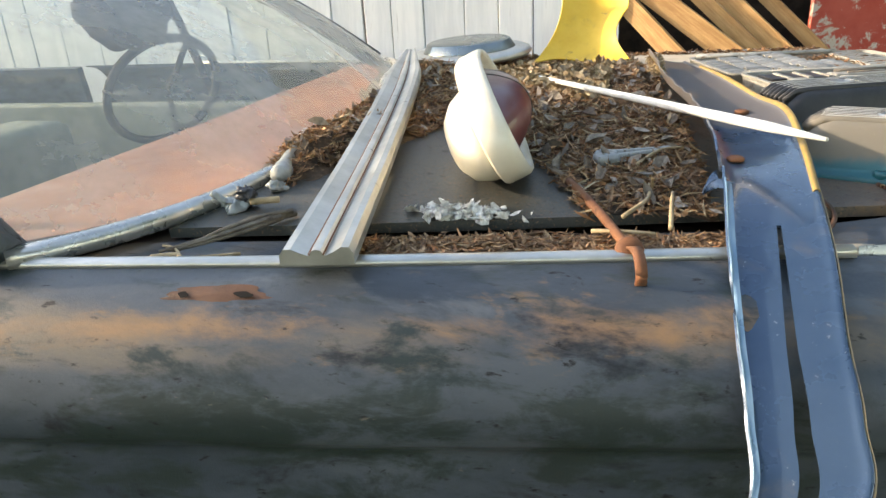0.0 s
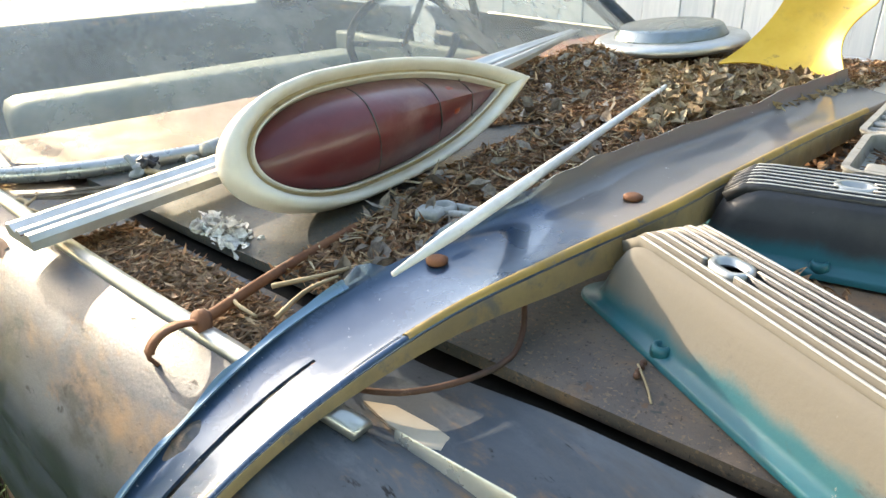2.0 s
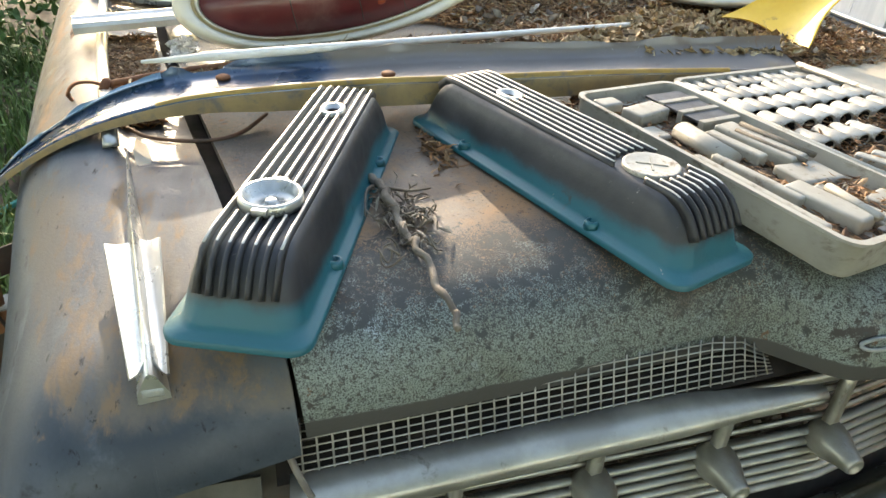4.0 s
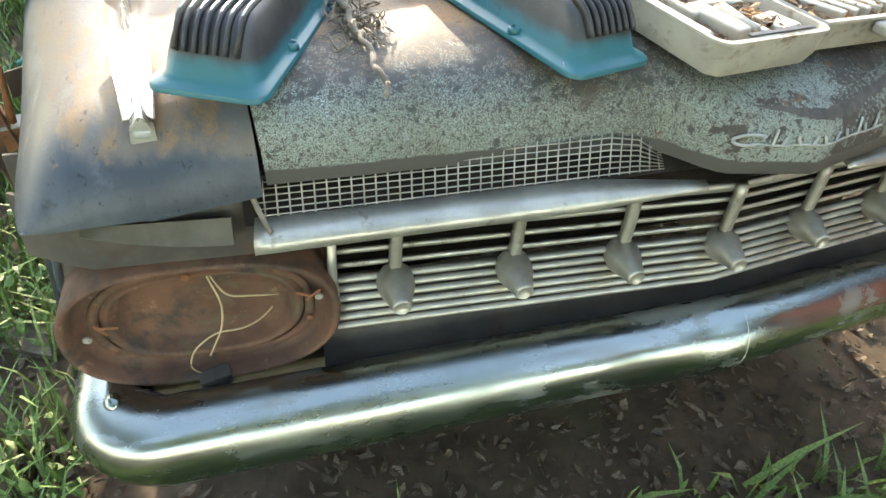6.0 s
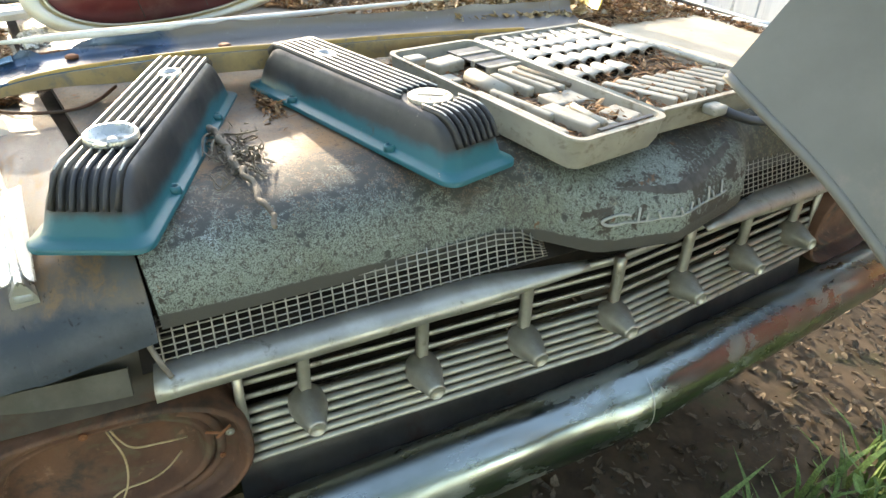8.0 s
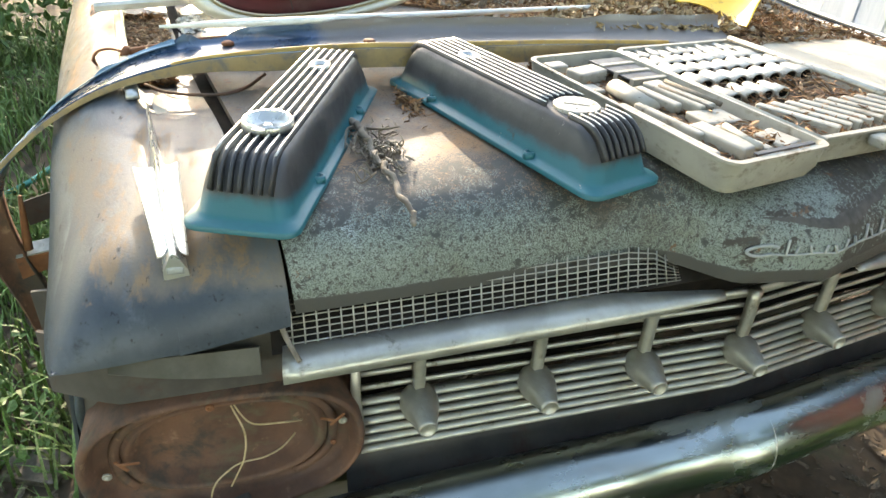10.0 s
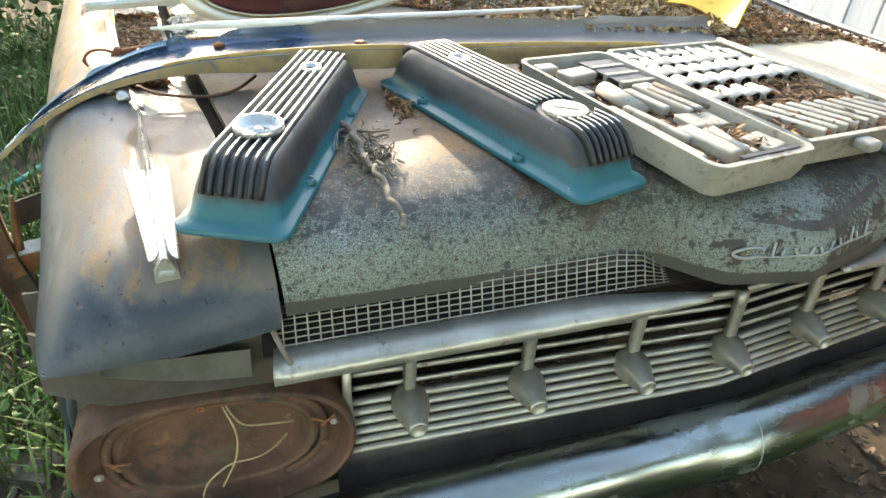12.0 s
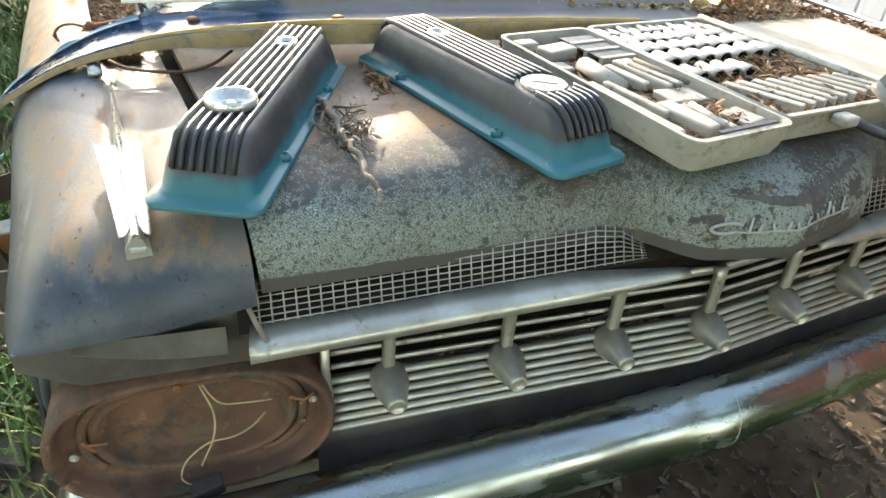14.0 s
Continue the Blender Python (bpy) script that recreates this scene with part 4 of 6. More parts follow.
# ---- things on the hood ----
def valve_cover(name_mat, label, m, cap):
    vc = thing("valve_cover", label, "valve cover", m)
    Lb, Wb = 0.44, 0.116
    def loop(sx, sy, r, ox=0.0):
        return rounded(ox, 0, sx, sy, r, 6)
    loops = [(loop(Lb, Wb, 0.018), 0.0), (loop(Lb, Wb, 0.018), 0.005), (loop(Lb - 0.003, Wb - 0.003, 0.018), 0.0065), (loop(Lb - 0.018, Wb - 0.016, 0.020), 0.008),
             (loop(Lb - 0.026, Wb - 0.021, 0.021), 0.013), (loop(Lb - 0.042, Wb - 0.031, 0.023), 0.038), (loop(Lb - 0.056, Wb - 0.037, 0.024), 0.050), (loop(Lb - 0.070, Wb - 0.042, 0.024), 0.058), (loop(Lb - 0.088, Wb - 0.050, 0.021), 0.0635), (loop(Lb - 0.10, Wb - 0.058, 0.018), 0.065)]
    body = part("cover_body", stack_mesh("cover_body", loops), M[name_mat], vc)
    edge_split(body, 60)
    # cooling fins along the top, running down over both ends
    for k in range(7):
        y = (k - 3) * 0.0098
        gap, mid = ((-0.118, -0.088), (0.084, 0.136)) if cap else ((-0.105, -0.078), (0.088, 0.150))
        if k in (2, 3, 4):
            segs = [(-0.190, gap[0]), (gap[1], mid[0]), (mid[1], 0.199)]
        elif k in (1, 5):
            segs = [(-0.190, mid[0] + 0.003), (mid[1] - 0.003, 0.199)]
        else:
            segs = [(-0.190, mid[0] + 0.012), (mid[1] - 0.012, 0.199)] if not cap else [(-0.190, 0.199)]
        for a, b in segs:
            line = []
            for x in np.linspace(a, b, 20):
                line.append((x, y, np.interp(abs(x), (0.0, 0.168, 0.176, 0.185, 0.192, 0.199), (0.0645, 0.0645, 0.063, 0.0575, 0.0495, 0.038)) - 0.004))
            f = part("fin", sweep_mesh("fin", line, [(-0.0022, 0), (-0.0013, 0.0092), (0.0013, 0.0092), (0.0022, 0)]), M[name_mat], vc)
            top = [(x, yy, z + 0.0092) for x, yy, z in line if x < 0.182]
            part("fin_edge", sweep_mesh("fin_edge", top, [(-0.0013, 0), (-0.0009, 0.0006), (0.0009, 0.0006), (0.0013, 0)]), M["fin_edge"], f, "bare metal fin edge")
    # oval slot with rim
    sl = stack_mesh("slot_rim", [(rounded(0, 0, 0.034, 0.026, 0.012), 0.0), (rounded(0, 0, 0.034, 0.026, 0.012), 0.0095), (rounded(0, 0, 0.024, 0.016, 0.0078), 0.0095), (rounded(0, 0, 0.022, 0.014, 0.0068), 0.002)])
    part("slot_rim", sl, M["alu"], vc, m=Matrix.Translation(((-0.103 if cap else -0.092), 0, 0.0605)))
    # near-black disc: the slot's inner shade as colour
    part("slot", lathe_mesh("slot", [(0.0075, 0), (0.0075, 0.003)], 16), M["dark"], vc, m=Matrix.Translation(((-0.103 if cap else -0.092), 0, 0.062)))
    if cap:
        c = part("filler_cap", lathe_mesh("filler_cap", [(0.020, 0), (0.0275, 0.002), (0.0292, 0.006), (0.0290, 0.0115), (0.0272, 0.0135), (0.0248, 0.0125), (0.0215, 0.0040), (0.015, 0.0012), (0.0075, 0.0012), (0.0062, 0.0052), (0.0040, 0.0064), (0.0, 0.0066)], 40), M["polish"], vc, "dull chrome oil filler cap with two ears", m=Matrix.Translation((0.110, 0, 0.0640)) @ Matrix.Scale(0.92, 4))
        for s in (-1, 1):
            part("ear", box_bm(0.010, 0.014, 0.005, 0.002, (s * 0.029, 0, 0.010)), M["polish"], c)
    else:
        e = part("emblem", lathe_mesh("emblem", [(0.026, 0), (0.0275, 0.002), (0.0275, 0.0065), (0.0265, 0.0075), (0.0245, 0.0070), (0.0, 0.0070)], 36), M["steel"], vc, "round bare-metal medallion", m=Matrix.Translation((0.120, 0, 0.062)))
        for a in (45, -45):
            part("bar", box_bm(0.030, 0.0022, 0.001, 0, (0, 0, 0.0074), m=Matrix.Rotation(radians(a), 4, "Z")), M["case"], e)
    # bolt bosses along the flange
    for s in (-1, 1):
        for x in (-0.105, 0.105):
            boss = part("bolt_boss", lathe_mesh("bolt_boss", [(0.0085, 0), (0.008, 0.006), (0.0068, 0.009), (0.004, 0.009), (0.0035, 0.004)], 14), M[name_mat], vc, m=Matrix.Translation((x, s * 0.0495, 0.005)))
    return vc


valve_cover("cover_a", "dusty black and turquoise finned valve cover with filler cap", pose(-0.197, -0.5235, 0.9765, 0, 0, -20.6), True)
valve_cover("cover_b", "black and turquoise finned valve cover with round medallion", pose(-0.208, -0.253, 0.985, 0, 0, 19.2), False)


# socket set case, lying open: two shallow trays
def tray_shell(name, sx, sy, h, parent):
    o = lambda d, r: rounded(0, 0, sx - d, sy - d, r, 5)
    loops = [(o(0.016, 0.016), 0.0), (o(0.004, 0.018), 0.02), (o(0.0, 0.018), h - 0.006), (o(-0.004, 0.020), h - 0.004), (o(-0.004, 0.020), h), (o(0.010, 0.015), h), (o(0.016, 0.013), h - 0.026)]
    return edge_split(part(name, stack_mesh(name, loops), M["case"], parent), 40)


case = thing("socket_case", "open grey plastic socket set case full of debris", "tool case", pose(-0.172, -0.052, 0.990, 0, 0, 12.5) @ Matrix.Diagonal((1.12, 0.92, 0.75, 1)))
tray_shell("lid_tray", 0.355, 0.178, 0.056, case)
half = part("socket_tray", mesh_from("s", [(0, 0, 0)], []), M["case"], case)
half.matrix_basis = pose(-0.010, 0.243, 0, 0, 0, -2) @ Matrix.Diagonal((1.0, 1.22, 1.0, 1))
o = tray_shell("socket_tray_shell", 0.345, 0.245, 0.052, half)
for x, y, sx, sy, h, r in [(-0.150, -0.055, 0.022, 0.034, 0.022, 0), (-0.115, -0.025, 0.030, 0.060, 0.024, 8), (-0.075, -0.052, 0.030, 0.030, 0.010, 0), (-0.005, 0.040, 0.095, 0.034, 0.024, 4), (-0.012, 0.008, 0.070, 0.016, 0.020, 4), (0.062, 0.030, 0.040, 0.060, 0.018, -6), (0.065, -0.062, 0.150, 0.012, 0.016, 0), (0.050, -0.042, 0.100, 0.012, 0.020, 3), (0.112, -0.020, 0.075, 0.030, 0.022, 6), (0.118, 0.010, 0.070, 0.014, 0.018, 6), (0.135, 0.050, 0.040, 0.042, 0.020, 10), (0.155, 0.018, 0.026, 0.03, 0.012, 0)]:
    part("moulded_rib", box_bm(sx, sy, h, 0.005, (0, 0, h / 2), 3, m=Matrix.Translation((x, y, 0.030)) @ Matrix.Rotation(radians(r), 4, "Z")), M["case"], case, smooth=True)
for k in range(3):
    # black plate between dividers: the slot's shade put in as colour
    part("label_plate", box_bm(0.024, 0.064, 0.004, 0.001, (-0.140 + 0.031 * k, 0.045, 0.049)), M["black_paint"], case)
    part("divider", box_bm(0.008, 0.068, 0.024, 0.002, (-0.1245 + 0.031 * k, 0.045, 0.042)), M["case"], case)
part("tube_holder", sweep_mesh("tube_holder", [(-0.062, -0.022, 0.044), (0.012, -0.030, 0.042)], ring(0.015, 14)), M["case"], case)
part("small_tube", sweep_mesh("small_tube", [(0.095, 0.005, 0.052), (0.15, -0.005, 0.050)], ring(0.006, 10)), M["case"], case)
part("ratchet_bar", sweep_mesh("ratchet_bar", [(-0.04, 0.052, 0.056), (0.045, 0.062, 0.054)], ring(0.0045, 8)), M["bark"], case)
part("ratchet_bar", sweep_mesh("ratchet_bar", [(-0.03, 0.030, 0.055), (0.050, 0.040, 0.052)], ring(0.0035, 8)), M["bark"], case)
# black strip drawn on the rim in place of a slot's shade
part("dark_slot", box_bm(0.006, 0.105, 0.003, 0.001, (0.168, 0.012, 0.0570)), M["black_paint"], case)
tagged(part("debris", flakes(800, lambda rg: (rg.uniform(-0.165, 0.165), rg.uniform(-0.075, 0.075), 0.032 + rg.uniform(0, 0.006)), 0.013, 61, 0.4, 3.5), M["litter"], case), kind="stuff")
tagged(part("debris", flakes(160, lambda rg: (rg.normal(0.12, 0.022), rg.normal(0.038, 0.014), 0.040 + rg.uniform(0, 0.012)), 0.016, 63, 0.4, 4.0), M["litter"], case), kind="stuff")
tagged(part("debris", flakes(1000, lambda rg: (rg.uniform(-0.03, 0.155), rg.uniform(-0.11, 0.11), 0.036 + rg.uniform(0, 0.016)), 0.014, 62, 0.4, 3.5), M["litter"], half), kind="stuff")
# mulch bed: some debris, and a dark stand-in for shade in the recesses
for who, sx, sy, ox, sd in ((case, 0.32, 0.145, 0.0, 4), (half, 0.31, 0.21, 0.0, 9)):
    bed = grid_mesh("bed", lambda u, v: (ox + sx * (u - 0.5), sy * (v - 0.5), 0.0315 + 0.006 * noise.noise((u * 14, v * 9, sd))), 40, 24)
    tagged(part("debris_bed", bed, M["mulch"], who), kind="stuff")
sock = {}
for r in (0.0068, 0.009, 0.0112, 0.0135):
    me = lathe_mesh("socket", [(0.0, 0.014), (r * 0.66, 0.014), (r * 0.70, 0.001), (r * 0.88, 0), (r, 0.002), (r, 0.020), (r * 0.84, 0.023), (r * 0.84, 0.036), (r * 0.78, 0.038), (r * 0.5, 0.037), (r * 0.5, 0.028)], 14)
    me.materials.append(M["steel"])
    # bore faces go near-black: recess shade put into the colour
    me.materials.append(M["dark"])
    for poly in me.polygons:
        if all(math.hypot(*me.vertices[i].co.xy) < r * 0.72 for i in poly.vertices) and poly.center.z < 0.02:
            poly.material_index = 1
    sock[r] = me
rnd = random.Random(7)
for row, (x, r, n, y0, dy) in enumerate([(-0.166, 0.0068, 11, -0.104, 0.0190), (-0.126, 0.009, 11, -0.104, 0.0200), (-0.084, 0.0112, 9, -0.104, 0.0245), (-0.040, 0.0135, 7, -0.102, 0.0300), (0.008, 0.0112, 4, -0.100, 0.027)]):
    for k in range(n):
        s = part("socket", sock[r], M["steel"], half, m=Matrix.Translation((x + 0.034, y0 + dy * k, 0.040 + r * 0.6)) @ Matrix.Rotation(radians(-90 + rnd.uniform(-6, 6)), 4, "Y"))
for k in range(9):
    part("wrench_rib", box_bm(0.094 - 0.004 * k, 0.013, 0.030, 0.004, (0.0, 0, 0.038), 3, m=Matrix.Translation((0.112, -0.078 + 0.0215 * k, 0)) @ Matrix.Rotation(radians(22), 4, "Z")), M["case"], half)
part("hinge", sweep_mesh("hinge", [(-0.17, 0.094, 0.052), (0.165, 0.094, 0.052)], ring(0.006, 8)), M["case"], case)
part("latch", box_bm(0.022, 0.030, 0.018, 0.007, (0.174, 0.205, 0.038), 4), M["case"], case, smooth=True)
part("carry_handle", sweep_mesh("carry_handle", smooth_line([(0.160, 0.228, 0.034), (0.186, 0.236, 0.026), (0.202, 0.262, 0.016), (0.206, 0.300, 0.012), (0.200, 0.338, 0.016), (0.182, 0.362, 0.026), (0.156, 0.368, 0.034)], 26), ring(0.0085, 10)), M["black_paint"], case, "dark folded-down carrying handle")
part("long_bar", sweep_mesh("long_bar", [(-0.17, 0.362, 0.058), (0.09, 0.355, 0.056)], ring(0.0062, 10)), M["steel"], case)

# tan board beyond the case
tagged(part("plywood_board", box_bm(0.75, 0.37, 0.008, 0.002, m=pose(-0.40, 0.515, 0.988, 0, 0, 7)), M["board"]), "sun-bleached tan board lying on the hood", "board")

# tail lamp bezel
def tail_lamp():
    A, T = Vector((-0.718, -0.674, 1.059)), Vector((-0.810, -0.156, 1.062))
    ax = (T - A).normalized()
    nrm = Vector((0.89, 0.137, 0.43))
    nrm = (nrm - ax * nrm.dot(ax)).normalized()
    up = nrm.cross(ax).normalized()
    if up.z < 0:
        up = -up
    mm = Matrix((ax, up, nrm)).transposed().to_4x4()
    mm.translation = A
    tl = thing("tail_lamp", "cream teardrop tail lamp bezel with faded red lens", "tail lamp", mm)
    Ln = (T - A).length
    def tear(k, inset=0.0):
        out = []
        for a in np.linspace(0, 2 * math.pi, 64, endpoint=False):
            c, s = math.cos(a), math.sin(a)
            t = (1 - c) / 2
            x = Ln * t
            q = min(1, t / 0.29)
            w = 0.0765 * math.sqrt(max(0, q * (2 - q))) * (1 - max(0, (t - 0.29) / 0.71) ** 2.3)
            y = w * (1 if s > 0 else -1) if abs(s) > 1e-6 else 0
            cx = Ln * 0.36
            kx = k * min(1.12, 1 + 0.6 * (0.9 - k)) if k < 0.9 else k
            out.append((cx + (x - cx) * kx, y * (k - inset)))
        return out
    loops = [(tear(0.93), -0.030), (tear(0.985), -0.030), (tear(1.005), -0.027), (tear(1.008), -0.008), (tear(1.0), 0.0), (tear(0.965), 0.0045), (tear(0.90), 0.003), (tear(0.85), -0.004), (tear(0.835), -0.010)]
    part("bezel", stack_mesh("bezel", loops, True, False), M["bezel"], tl)
    def bucket(k, shift):
        return [(x * 0.80 + shift + 0.012, y * 0.80 - 0.012) for x, y in tear(k)]
    part("bucket", stack_mesh("bucket", [(bucket(0.30, 0.014), -0.078), (bucket(0.55, 0.012), -0.074), (bucket(0.76, 0.010), -0.062), (bucket(0.88, 0.008), -0.044), (bucket(0.92, 0.006), -0.027)]), M["bezel"], tl, "rounded cream back of the lamp")
    part("inner_channel", stack_mesh("inner_channel", [(tear(0.838), -0.009), (tear(0.830), -0.013), (tear(0.790), -0.014), (tear(0.778), -0.010)], False, False), surface("tan_channel", ((0.42, 0.32, 0.17), (0.52, 0.42, 0.25)), 14, [((0.2, 0.12, 0.06), 26, 0.58, 0.72, [], 0.6)], (0.35, 0.5)), tl, "brown-stained inner channel")
    part("inner_rim", stack_mesh("inner_rim", [(tear(0.780), -0.011), (tear(0.774), -0.006), (tear(0.755), -0.006), (tear(0.742), -0.010), (tear(0.725), -0.020), (tear(0.70), -0.022)], False, False), M["bezel"], tl)
    def lens_z(k):
        return -0.016 + 0.052 * (1 - k ** 2.2)
    def lens_at(u, v):
        x, y = tear(0.715 * u + 0.0001)[int(round(v * 64)) % 64]
        return (x, y, lens_z(u))
    lens = part("lens", grid_mesh("lens", lens_at, 16, 65), M["lens"], tl, "dusty dark red domed lens")
    def on_lens(x, y):
        for k in np.linspace(0.02, 1, 80):
            o = tear(0.715 * k)
            xs = [p[0] for p in o]
            if min(xs) <= x <= max(xs) and abs(y) <= max(p[1] for p in sorted(o, key=lambda p: abs(p[0] - x))[:2]):
                return (x, y, lens_z(k) + 0.0006)
        return (x, y, lens_z(1))
    for t, w in ((0.32, 0.050), (0.54, 0.040), (0.70, 0.026)):
        pts = [on_lens(Ln * (t + 0.03 * q * q), w * q) for q in np.linspace(-1, 1, 14)]
        part("lens_rib", sweep_mesh("lens_rib", smooth_line(pts, 28), ring(0.0010, 6), up=(0, 0, 1)), M["scar"], lens, "dark joint across the lens")
    part("reflector", lathe_mesh("reflector", [(0.019, -0.006), (0.019, 0.001), (0.015, 0.0045), (0.0, 0.006)], 24), M["amber"], lens, "orange-red reflector dot", m=Matrix.Translation((Ln * 0.62, 0, 0.012)) @ Matrix.Rotation(radians(10), 4, "Y"))
    return tl


tail_lamp()

# long aluminium rail across the cowl
rail_line = smooth_line([(-0.868, -0.852, 0.990), (-0.93, -0.50, 1.006), (-1.00, -0.11, 1.034), (-1.082, 0.265, 1.062)], 30)
rprof = [(-0.034, -0.006), (-0.034, 0.004), (-0.030, 0.0095), (-0.023, 0.010), (-0.015, 0.006), (-0.0075, 0.003), (-0.004, 0.008), (0.0, 0.009), (0.004, 0.008), (0.0075, 0.003), (0.015, 0.006), (0.023, 0.011), (0.030, 0.0105), (0.034, 0.004), (0.034, -0.006)]
rail = thing("trim_rail", "long ribbed aluminium moulding lying across the hood", "moulding")
rsc = np.r_[np.ones(22), np.linspace(1, 0.35, 8)]
edge_split(part("moulding", sweep_mesh("moulding", rail_line, rprof, scale=rsc), M["alu"], rail), 30)
for s in (-0.0062, 0.0062):
    part("groove_stain", sweep_mesh("groove_stain", rail_line[:26], [(s - 0.0016, 0.0048), (s, 0.0052), (s + 0.0016, 0.0048), (s, 0.003)], scale=rsc[:26]), M["rusty"], rail, "rust-stained groove")

# white stick
tagged(part("dowel", sweep_mesh("dowel", np.linspace((-0.760, 0.128, 1.010), (-0.421, -0.690, 1.062), 12), ring(0.0058, 10), scale=np.r_[np.linspace(0.75, 1.05, 10), 0.95, 0.35]), M["white"]), "white painted stick lying over the litter", "stick")

# blue curved panel, yellow along one edge
def blue_panel():
    bp = thing("curved_panel", "bent blue enamel body panel with yellow edge", "car panel")
    inner = smooth_line([(-0.545, 0.50, 1.046), (-0.530, 0.3, 1.050), (-0.524, 0.1, 1.050), (-0.522, -0.1, 1.047), (-0.512, -0.3, 1.052), (-0.504, -0.42, 1.050), (-0.500, -0.55, 1.042), (-0.504, -0.68, 1.022), (-0.510, -0.77, 0.985), (-0.510, -0.85, 0.936), (-0.507, -0.90, 0.893), (-0.512, -0.95, 0.840), (-0.585, -1.002, 0.745)], 100)
    outer = smooth_line([(-0.47, 0.50, 1.014), (-0.45, 0.3, 1.018), (-0.430, 0.1, 1.028), (-0.415, -0.1, 1.036), (-0.402, -0.3, 1.038), (-0.390, -0.42, 1.042), (-0.402, -0.55, 1.032), (-0.415, -0.66, 1.016), (-0.424, -0.77, 0.983), (-0.430, -0.85, 0.940), (-0.428, -0.90, 0.902), (-0.440, -0.955, 0.850), (-0.575, -1.056, 0.735)], 100)
    sag = smooth_line([(0.0, 0.0), (0.05, -0.016), (0.18, -0.022), (0.5, -0.018), (0.85, -0.008), (0.95, 0.0), (0.995, -0.003), (1.008, -0.016), (1.010, -0.034)], 40)

    def at(u, v, lift=0.0):
        n = u * 99
        i = min(98, int(n))
        a = inner[i] + (inner[i + 1] - inner[i]) * (n - i)
        b = outer[i] + (outer[i + 1] - outer[i]) * (n - i)
        m = v * 39
        j = min(38, int(m))
        k, h = sag[j] + (sag[j + 1] - sag[j]) * (m - j)
        q = a + (b - a) * k
        w = np.linalg.norm(b - a) / 0.12
        jag = (0.006 * noise.noise((u * 30, 0, 1)) - 0.020 * math.exp(-((u - 0.547) / 0.013) ** 2) + 0.008 * math.exp(-((u - 0.572) / 0.006) ** 2)) * max(0, 1 - v * 12)
        return (q[0], q[1], q[2] + h * min(1, w) * (1 - 0.55 * max(0, min(1, (u - 0.5) / 0.15))) + jag + lift)
    part("panel", grid_mesh("panel", lambda u, v: at(0.095 + 0.54 * u, v), 64, 40, 0.0025), M["strip"], bp)
    part("inner_rib", grid_mesh("inner_rib", lambda u, v: at(0.635 + 0.365 * u, (0.375 - 0.055 * u) * v), 40, 20, 0.0025), M["strip"], bp)
    part("outer_rib", grid_mesh("outer_rib", lambda u, v: at(0.635 + 0.365 * u, 0.39 + 0.012 * u + (0.61 - 0.012 * u) * v), 40, 20, 0.0025), M["strip"], bp)
    part("inner_hem", grid_mesh("inner_hem", lambda u, v: at(0.585 + 0.40 * u, 0.006 + (0.15 - 0.03 * u) * v, 0.0022 + 0.004 * v), 60, 8, 0.0015), M["hem"], bp, "blue hem along the inner edge, painted paler for the light it catches")
    part("panel_end", grid_mesh("panel_end", lambda u, v: at(0.95 + 0.05 * u, 0.31 + 0.10 * v), 8, 8, 0.0025), M["strip"], bp)
    part("yellow_edge", grid_mesh("yellow_edge", lambda u, v: at(u * 0.44 + 0.16, 0.56 + 0.22 * v, 0.0016 - 0.0012 * max(0, 1 - 6 * v)), 110, 10, 0.001), M["ochre"], bp, "chipped ochre yellow edge")
    part("flange", grid_mesh("flange", lambda u, v: tuple(Vector(at(u * 0.90 + 0.10, 0.78 + 0.22 * v)) + Vector((0.0016, 0, 0))), 110, 8, 0.001), M["worn_flange"], bp, "worn brownish outer flange")
    for u, v in ((0.535, 0.26), (0.40, 0.39)):
        p = at(u, v)
        part("rivet", lathe_mesh("rivet", [(0.004, 0), (0.009, 0.001), (0.0095, 0.004), (0.006, 0.006), (0.003, 0.006)], 14), M["rusty"], bp, "rusty screw head", m=Matrix.Translation(p))
    for q in ((-0.500, -0.652, 1.004, 25), (-0.502, -0.622, 1.006, -30)):
        part("torn_flap", grid_mesh("torn_flap", lambda u, v, q=q: (q[0] - 0.016 * u, q[1] + 0.022 * (v - 0.5) * (1 - u) + 0.0006 * q[3] * u, q[2] - 0.014 * u * u + 0.004 * v), 5, 5, 0.0015), M["strip"], bp, "torn edge folded outward")
    leg = [(-0.596, -1.030, 0.745), (-0.606, -1.034, 0.68), (-0.620, -1.030, 0.60), (-0.630, -1.012, 0.50), (-0.635, -0.998, 0.40)]
    part("leg", sweep_mesh("leg", smooth_line(leg, 20), [(-0.027, -0.003), (0.027, -0.003), (0.029, 0.020), (0.025, 0.020), (0.022, 0.003), (-0.022, 0.003), (-0.025, 0.016), (-0.028, 0.016)], up=(1, 0, 0)), M["pan"], bp, "rusty bent end of the panel")
    part("bracket", grid_mesh("bracket", lambda u, v: (-0.612 - 0.05 * u * v, -1.022 + 0.11 * u, 0.598 + 0.02 * u - 0.045 * v), 6, 5, 0.003), M["rusty"], bp)
    # paler strip along the rusty bracket: its sunlit edge as colour
    part("bracket_lip", grid_mesh("bracket_lip", lambda u, v: (-0.610 - 0.03 * v, -1.022 + 0.10 * u, 0.600 + 0.02 * u + 0.010 * v), 6, 3, 0.003), M["alloy"], bp, "bracket lip in paler metal for its sunlit edge")
